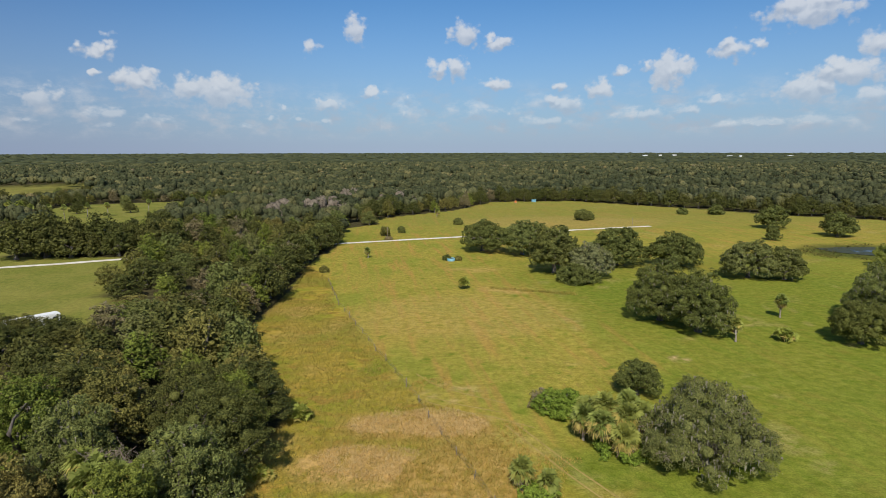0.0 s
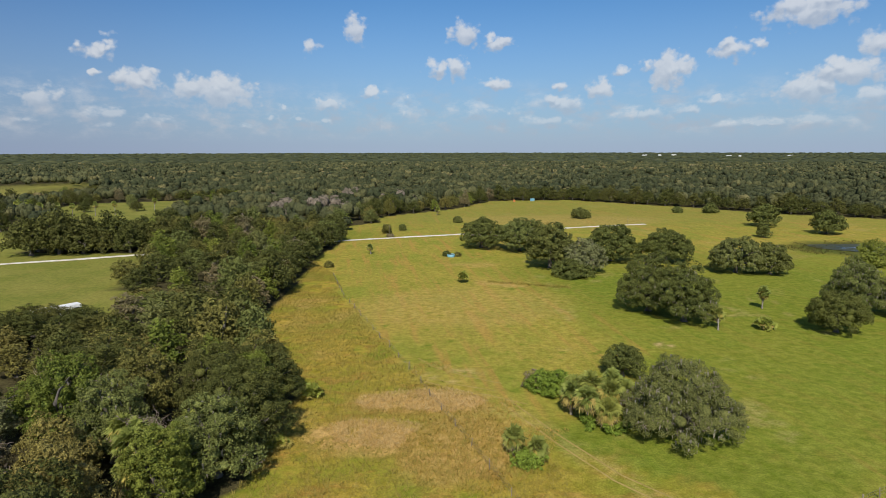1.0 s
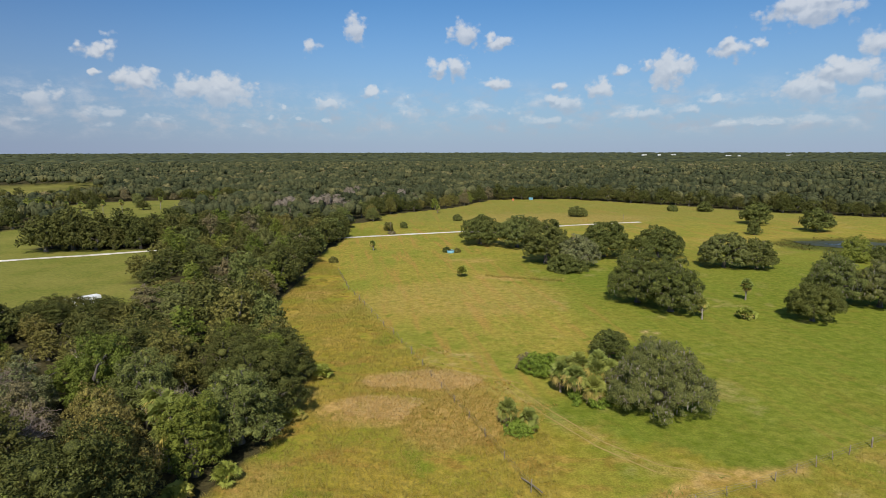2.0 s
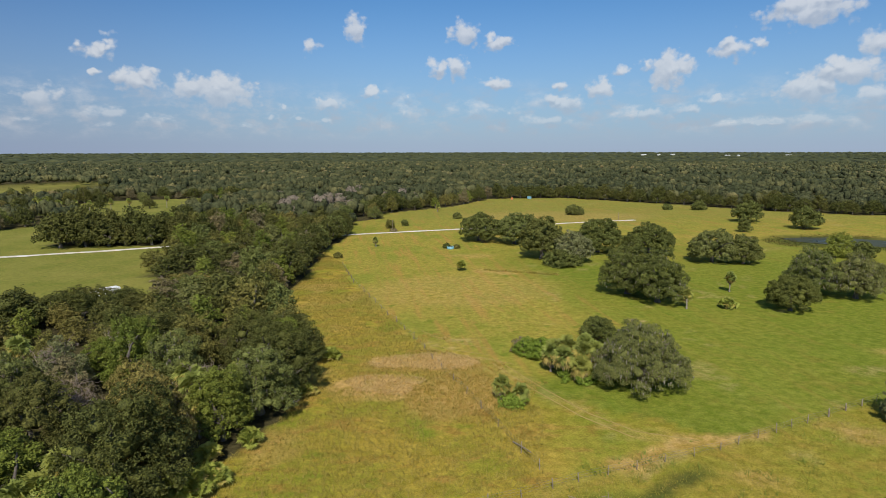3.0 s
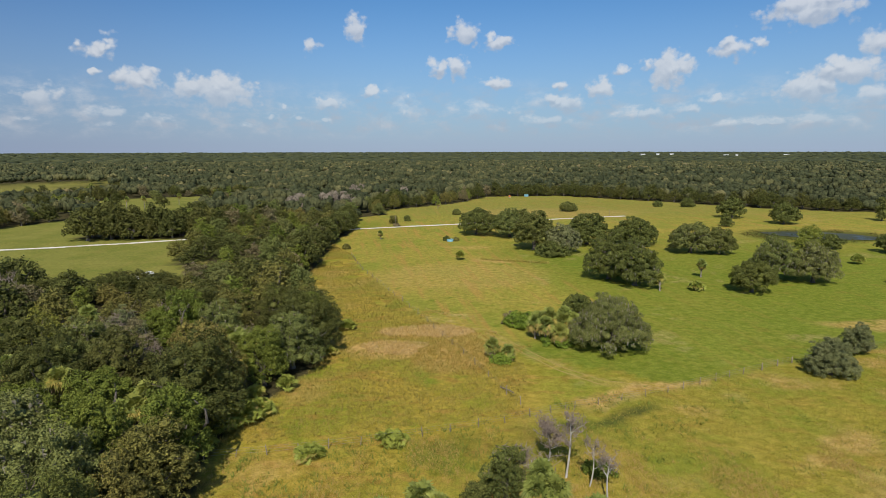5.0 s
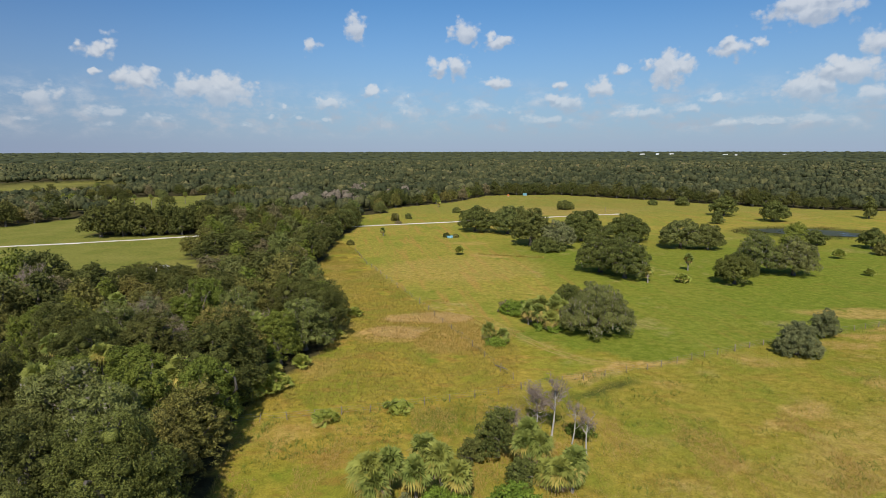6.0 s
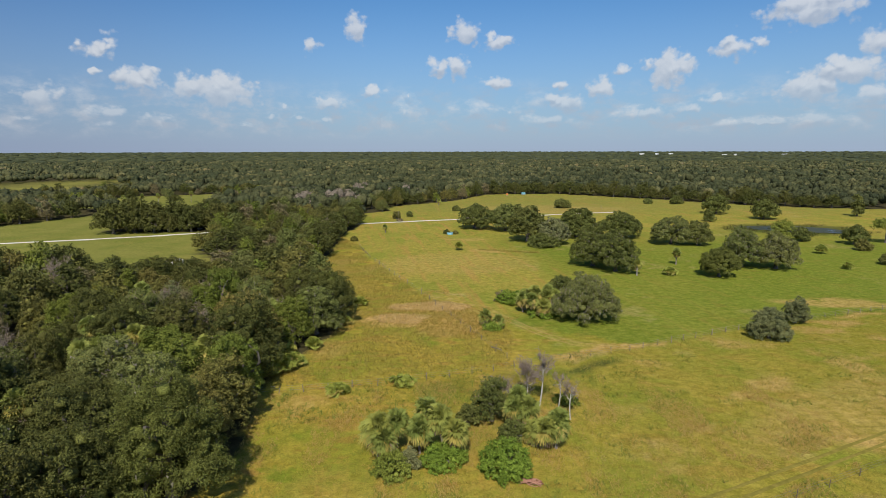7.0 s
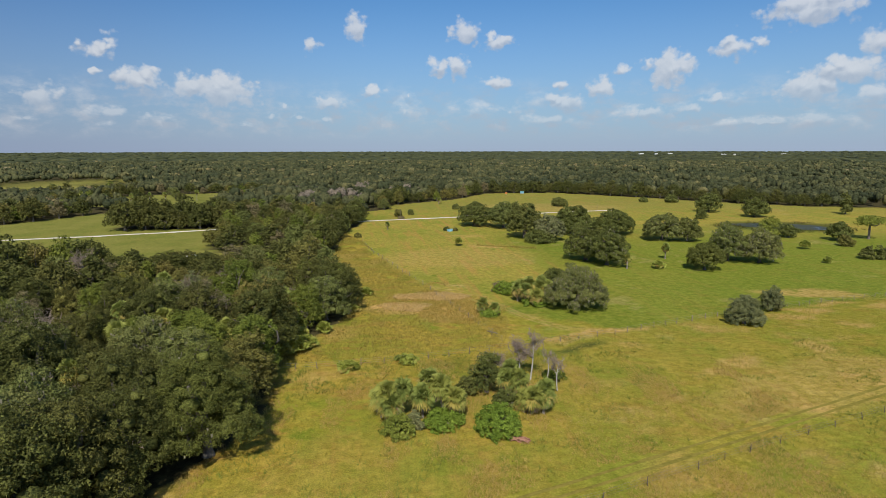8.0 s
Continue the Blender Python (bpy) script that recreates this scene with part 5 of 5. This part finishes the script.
def beyond(x, y, low, high):
    return in_wood(x, y) & in_sight(x, y, low, high) & ((y > 262) | (x > -10)) & (along(ROAD, x, y) > 5)


woods("woodland", (-640, 640, 250, 720), 7.8, lambda x, y: beyond(x, y, 250, 700) & (along(PASTURE_LINE[2:], x, y) > 10) & (along(GLADE + GLADE[:1], x, y) > 8) & (along(FAR_FIELD[:3], x, y) > 8), 90000, 74, 0.80, 10.5, 301, "dense dark green oak woods round the pasture", ICO0, 4)
woods("woodland", (-1500, 1500, 400, 1600), 11.0, lambda x, y: beyond(x, y, 700, 1600), 120000, 14, 1.5, 12.5, 302, "dark green woods that stretch away flat", ICO0, 3)
woods("woodland", (-4400, 4400, 1000, 4950), 29.0, lambda x, y: beyond(x, y, 1600, 4950), 120000, 0, 9.0, 44.0, 303, "hazy flat woods reaching to the horizon")


# ---------------------------------------------------------------- fences
def stake(h, r, seed, mat=POST):
    rng = np.random.default_rng(seed)
    v, f = tube([(0, 0, -0.3), (0, 0, h * 0.5), (0.02, 0.01, h)], [r, r * 0.95, r * 0.9], 6)
    v = v + rng.normal(0, 0.006, v.shape)
    cap = np.arange(12, 18)[None]
    return mesh_of("post", v, [f, cap], mat)


STAKES = [stake(1.2, 0.055, 1), stake(1.1, 0.065, 2), stake(1.3, 0.06, 3)]
DARK_STAKES = [stake(1.0, 0.05, 4, DARK_POST), stake(0.9, 0.06, 5, DARK_POST), stake(1.15, 0.055, 6, DARK_POST)]


def fence(line, each, label, seed, stout=(), stakes=STAKES):
    rng = np.random.default_rng(seed)
    root = thing("fence", label, "fence", "pasture fences")
    pts = []
    for (ax, ay), (bx, by) in zip(line, line[1:]):
        n = max(1, round(math.hypot(bx - ax, by - ay) / each))
        pts += [(ax + (bx - ax) * i / n + rng.normal(0, 0.12), ay + (by - ay) * i / n + rng.normal(0, 0.12)) for i in range(n)]
    pts.append(line[-1])
    for x, y in pts:
        z = float(ground_height(np.array([x]), np.array([y]))[0])
        ob = part("post", stakes[int(rng.integers(3))], root)
        s = rng.uniform(0.85, 1.15)
        k = 1.0
        for cx, cy, reach in stout:
            if math.hypot(x - cx, y - cy) < reach:
                k = 1.5
        ob.matrix_basis = pose(x, y, z, rng.normal(0, 4), rng.normal(0, 4), rng.uniform(0, 360)) @ Matrix.Diagonal((s * k, s * k, s, 1))
    for h in (0.45, 0.8, 1.12):
        p = np.array([(x, y, h + float(ground_height(np.array([x]), np.array([y]))[0])) for x, y in pts])
        v, f = tube(p, np.full(len(p), 0.012), 3)
        part("wire", mesh_of("wire", v, f, WIRE), root)
    return root


fence(FENCE, 3.6, "old wire fence on weathered wooden posts", 5, stout=[(55, 54, 5)])
fence(CROSS_FENCE, 5.5, "sagging wire fence on thin grey posts", 6)
fence(SOUTH_FENCE, 5.6, "wire fence on dark wooden posts beside wheel tracks", 7, stakes=DARK_STAKES)


# fallen rails near the corner of the fences
def rail(x0, y0, x1, y1, z0, z1):
    rng = np.random.default_rng(3)
    v, f = limb(rng, (x0, y0, z0), (x1, y1, z1), 0.09, 0.07, 5, 0.03)
    return tagged(new("fence_rail", mesh_of("fence_rail", v, f, POST)), "loose grey wooden rail of the old fence", "rail")


rail(8.6, 45.6, 10.2, 41.5, 0.12, 0.9)


# ---------------------------------------------------------------- camper trailer, trough and small things
def box_bm(x0, x1, y0, y1, z0, z1, bevel=0.0):
    bm = bmesh.new()
    bmesh.ops.create_cube(bm, size=1.0)
    for v in bm.verts:
        v.co = Vector((x0 + (v.co.x + 0.5) * (x1 - x0), y0 + (v.co.y + 0.5) * (y1 - y0), z0 + (v.co.z + 0.5) * (z1 - z0)))
    if bevel:
        bmesh.ops.bevel(bm, geom=bm.edges[:], offset=bevel, segments=2, affect="EDGES")
    return bm


def camper():
    root = thing("camper_trailer", "long white camper trailer parked in the meadow", "trailer", at=(-84.0, 116.5, 0.0), turn=51)
    body = part("body", (box_bm(-4.9, 4.9, -1.2, 1.2, 0.55, 2.75, 0.12), WHITE), root)
    part("roof", (box_bm(-4.8, 4.8, -1.12, 1.12, 2.752, 2.80, 0.02), WHITE), root)
    for x in (-2.6, 0.8):
        part("roof_vent", (box_bm(x, x + 0.6, -0.3, 0.3, 2.802, 2.98, 0.04), WHITE), root)
    part("air_conditioner", (box_bm(-0.9, 0.2, -0.4, 0.4, 2.802, 3.05, 0.06), GREY), root)
    for x in (-3.9, -2.0, 1.6, 3.4):
        w = part("window", (box_bm(x, x + 0.95, -1.222, -1.19, 1.5, 2.15, 0.01), PANE), root)
        part("frame", (box_bm(x - 0.05, x + 1.0, -1.212, -1.195, 1.45, 2.2, 0.005), GREY), w)
    d = part("door", (box_bm(0.1, 0.8, -1.225, -1.19, 0.7, 2.5, 0.01), WHITE), root)
    part("handle", (box_bm(0.14, 0.2, -1.26, -1.226, 1.5, 1.62, 0.005), GREY), d)
    part("window", (box_bm(4.88, 4.915, -0.6, 0.6, 1.6, 2.2, 0.005), PANE), root)
    part("stripe", (box_bm(-4.8, 4.8, -1.206, -1.196, 1.1, 1.25), GREY), root)
    for x in (-0.7, 0.35):
        for y in (-1.1, 1.1):
            v, f = tube([(x, y - 0.12, 0.36), (x, y + 0.12, 0.36)], [0.36, 0.36], 14)
            part("wheel", mesh_of("wheel", v, [f, np.arange(14)[None], np.arange(14, 28)[None]], RUBBER), root)
    part("drawbar", (box_bm(-6.1, -4.85, -0.06, 0.06, 0.5, 0.62), GREY), root)
    part("jack", (box_bm(-6.0, -5.9, -0.05, 0.05, 0.0, 0.5), GREY), root)


camper()


def trough():
    root = thing("water_trough", "round blue plastic water trough in the pasture", "trough", at=(2.5, 192.4, 0.0))
    n = 24
    t = np.linspace(0, 2 * np.pi, n, endpoint=False)
    ring = lambda r, z: np.stack([r * np.cos(t), r * np.sin(t), np.full(n, z)], 1)
    v = np.vstack([ring(1.25, 0), ring(1.35, 0.95), ring(1.25, 0.97), ring(1.18, 0.3)])
    q = np.arange(4 * n).reshape(4, n)
    s = np.roll(q, -1, 1)
    f = np.vstack([np.stack([q[i], s[i], s[i + 1], q[i + 1]], 1) for i in range(3)])
    part("tank", mesh_of("tank", v, [f, np.arange(3 * n, 4 * n)[None]], BLUE, smooth=True), root)
    w = np.vstack([ring(1.2, 0.8)])
    part("water", mesh_of("water", w, [np.arange(n)[None]], WATER), root)


trough()
feed = thing("feeder", "small blue feed bin at the far edge of the pasture", "feeder", at=(63.7, 417, 0))
part("bin", (box_bm(-1.5, 1.5, -0.8, 0.8, 0.3, 1.9, 0.1), BLUE), feed)
part("skids", (box_bm(-1.6, 1.6, -0.7, 0.7, 0.0, 0.29), GREY), feed)
feed = thing("feeder", "small orange feed bin at the far edge of the pasture", "feeder", at=(50, 410, 0))
part("bin", (box_bm(-0.7, 0.7, -0.7, 0.7, 0.2, 1.7, 0.1), ORANGE), feed)
part("skids", (box_bm(-0.8, 0.8, -0.6, 0.6, 0.0, 0.19), GREY), feed)


def shed(x, y, w, d, h, turn):
    """A far white farm building."""
    z = float(ground_height(np.array([x]), np.array([y]))[0])
    root = thing("farm_building", "long low white building far off among woods", "building", "far buildings", at=(x, y, z), turn=turn)
    part("wall", (box_bm(-w / 2, w / 2, -d / 2, d / 2, 0, h), WHITE), root)
    bm = bmesh.new()
    pts = [(-w / 2 - 1, -d / 2 - 1, h), (w / 2 + 1, -d / 2 - 1, h), (w / 2 + 1, d / 2 + 1, h), (-w / 2 - 1, d / 2 + 1, h), (-w / 2 - 1, 0, h + d * 0.18), (w / 2 + 1, 0, h + d * 0.18)]
    vs = [bm.verts.new(p) for p in pts]
    for face in ((0, 1, 5, 4), (2, 3, 4, 5), (1, 2, 5), (3, 0, 4), (3, 2, 1, 0)):
        bm.faces.new([vs[i] for i in face])
    part("roof", (bm, WHITE), root)


for x, y, w, d, h, turn in [(1010, 3000, 24, 12, 10, 5), (1090, 3010, 14, 10, 11, 0), (1180, 3060, 20, 12, 10, 4), (1320, 2760, 22, 12, 8.5, -4), (1370, 2760, 10, 9, 9, 0), (1600, 2750, 30, 14, 8.5, 3)]:
    shed(x, y, w, d, h, turn)


# ---------------------------------------------------------------- tall grass
def tussocks(name, count, box, test, tall, mat, seed, label, thin=1.0):
    rng = np.random.default_rng(seed)
    x, y = rng.uniform(box[0], box[1], count), rng.uniform(box[2], box[3], count)
    ok = test(x, y)
    x, y = x[ok], y[ok]
    n = len(x)
    blades = 3
    base = np.stack([x, y, ground_height(x, y) - 0.03], 1)
    k = np.repeat(np.arange(n), blades)
    az = rng.uniform(0, 2 * np.pi, len(k))
    out = np.stack([np.cos(az), np.sin(az), np.zeros(len(k))], 1)
    side = np.stack([-np.sin(az), np.cos(az), np.zeros(len(k))], 1)
    h = tall * rng.uniform(0.5, 1.3, n)[k] * rng.uniform(0.7, 1.1, len(k))
    b = base[k] + out * 0.05
    wide = 0.03 * thin * (0.7 + h)[:, None]
    tip = b + out * (h * rng.uniform(0.5, 1.5, len(k)))[:, None] + np.array([0, 0, 1.0]) * h[:, None]
    v = np.stack([b - side * wide, b + side * wide, tip], 1).reshape(-1, 3)
    return tagged(new(name, mesh_of(name, v, np.arange(len(k) * 3).reshape(-1, 3), mat)), label, "grass", kind="stuff")


def on_straw(x, y):
    """The bleached tan patches in the rough grass."""
    u, v = x + 5 * (fbm(x, y, 7, 51) - 0.5), y + 5 * (fbm(x, y, 7, 52) - 0.5)
    return (np.hypot((u + 9.5) / 6.5, (v - 64.5) / 4.2) < 1) | (np.hypot((u + 3.5) / 9.5, (v - 74.5) / 3.6) < 1)


south_line = lambda x: np.interp(x, [a for a, b in FENCE], [b for a, b in FENCE])
off_track = lambda x, y: along(TRACK, x, y) > 1.8
tussocks("grass", 110000, (-40, 125, -22, 80), lambda x, y: inside(MAIN_FIELD, x, y) & (y < south_line(x)) & off_track(x, y) & (fbm(x, y, 9, 61) > 0.30) & in_sight(x, y, 0, 1e9), 0.26, GRASS_GREEN, 401, "ankle-high rough green and yellow grass")
tussocks("grass", 150000, (-60, 40, 25, 190), lambda x, y: inside(MAIN_FIELD, x, y) & (y > south_line(x)) & inside([(11, 36), (14, 55), (4, 75), (-5, 84), (-17, 115), (-33, 165), (-45, 190), (-60, 100), (-60, 20)], x, y) & (fbm(x, y, 8, 62) > 0.30) & ~on_straw(x, y), 0.42, GRASS, 402, "knee-high dry straw coloured grass")

tussocks("straw_grass", 26000, (-22, 10, 52, 86), on_straw, 0.36, TAN_GRASS, 409, "knee-high bleached tan grass in patches")
tussocks("straw_grass", 15000, (-20, 18, 40, 90), lambda x, y: ~on_straw(x, y) & inside(MAIN_FIELD, x, y) & (np.hypot((x + 1) / 13, (y - 65) / 19) + 1.6 * (fbm(x, y, 9, 53) - 0.5) < 0.85), 0.42, RUSTY_GRASS, 410, "rusty orange grass round the tan patches")

tussocks("reeds", 1500, (12, 34, 143, 158), lambda x, y: np.abs(y - (151.5 - 0.30 * (x - 16)) + 2.5 * (fbm(x, y, 3, 8) - 0.5)) < 1.3, 0.9, GRASS, 403, "strip of tall dry tan grass in the pasture")
tussocks("reeds", 3500, (125, 195, 180, 232), lambda x, y: (np.hypot((x - 160) / 27, (y - 206) / 16) > 0.75) & (np.hypot((x - 160) / 34, (y - 206) / 21) < 1.0) & (fbm(x, y, 8, 12) > 0.45), 1.0, REED, 404, "dark rushes round the pond")


def pole(x, y, h):
    v, f = tube([(x, y, -0.3), (x, y, h)], [0.09, 0.07], 7)
    return tagged(new("pole", mesh_of("pole", v, f, POST)), "grey wooden pole beside the sandy track", "pole")


pole(-23.5, 246.0, 4.5)
pole(91.0, 283.0, 4.0)

tussocks("weeds", 9000, (-24, 46, 8, 50), lambda x, y: inside(MAIN_FIELD, x, y) & (fbm(x, y, 6, 91) > 0.50) & (np.abs(y - (south_line(x) - 4)) < 7), 0.5, WEED, 405, "low bright green weeds along the wet ditch")

tussocks("straw_grass", 60000, (10, 125, -22, 85), lambda x, y: inside(MAIN_FIELD, x, y) & (y < south_line(x) + 1) & off_track(x, y) & (fbm(x * 0.7, y * 1.3, 6, 71) + 0.10 * np.random.default_rng(6).normal(size=np.shape(x)) > 0.60) & in_sight(x, y, 0, 1e9), 0.27, STRAW, 406, "tufts of bleached straw coloured grass")

tussocks("seed_grass", 130000, (-30, 48, -26, 32), lambda x, y: inside(MAIN_FIELD, x, y) & (y < south_line(x)) & off_track(x, y) & (fbm(x * 1.6, y * 0.6, 5, 83) + 0.06 * np.random.default_rng(8).normal(size=np.shape(x)) > 0.58) & in_sight(x, y, 0, 1e9), 0.34, SEED_GRASS, 407, "shin-high tan and rusty seed heads of grass", 0.6)
tussocks("weeds", 40000, (-30, 90, -26, 40), lambda x, y: inside(MAIN_FIELD, x, y) & (y < south_line(x)) & off_track(x, y) & (fbm(x, y, 3.5, 95) > 0.66) & in_sight(x, y, 0, 1e9), 0.4, WEED, 408, "patches of low bright green weeds in the grass")
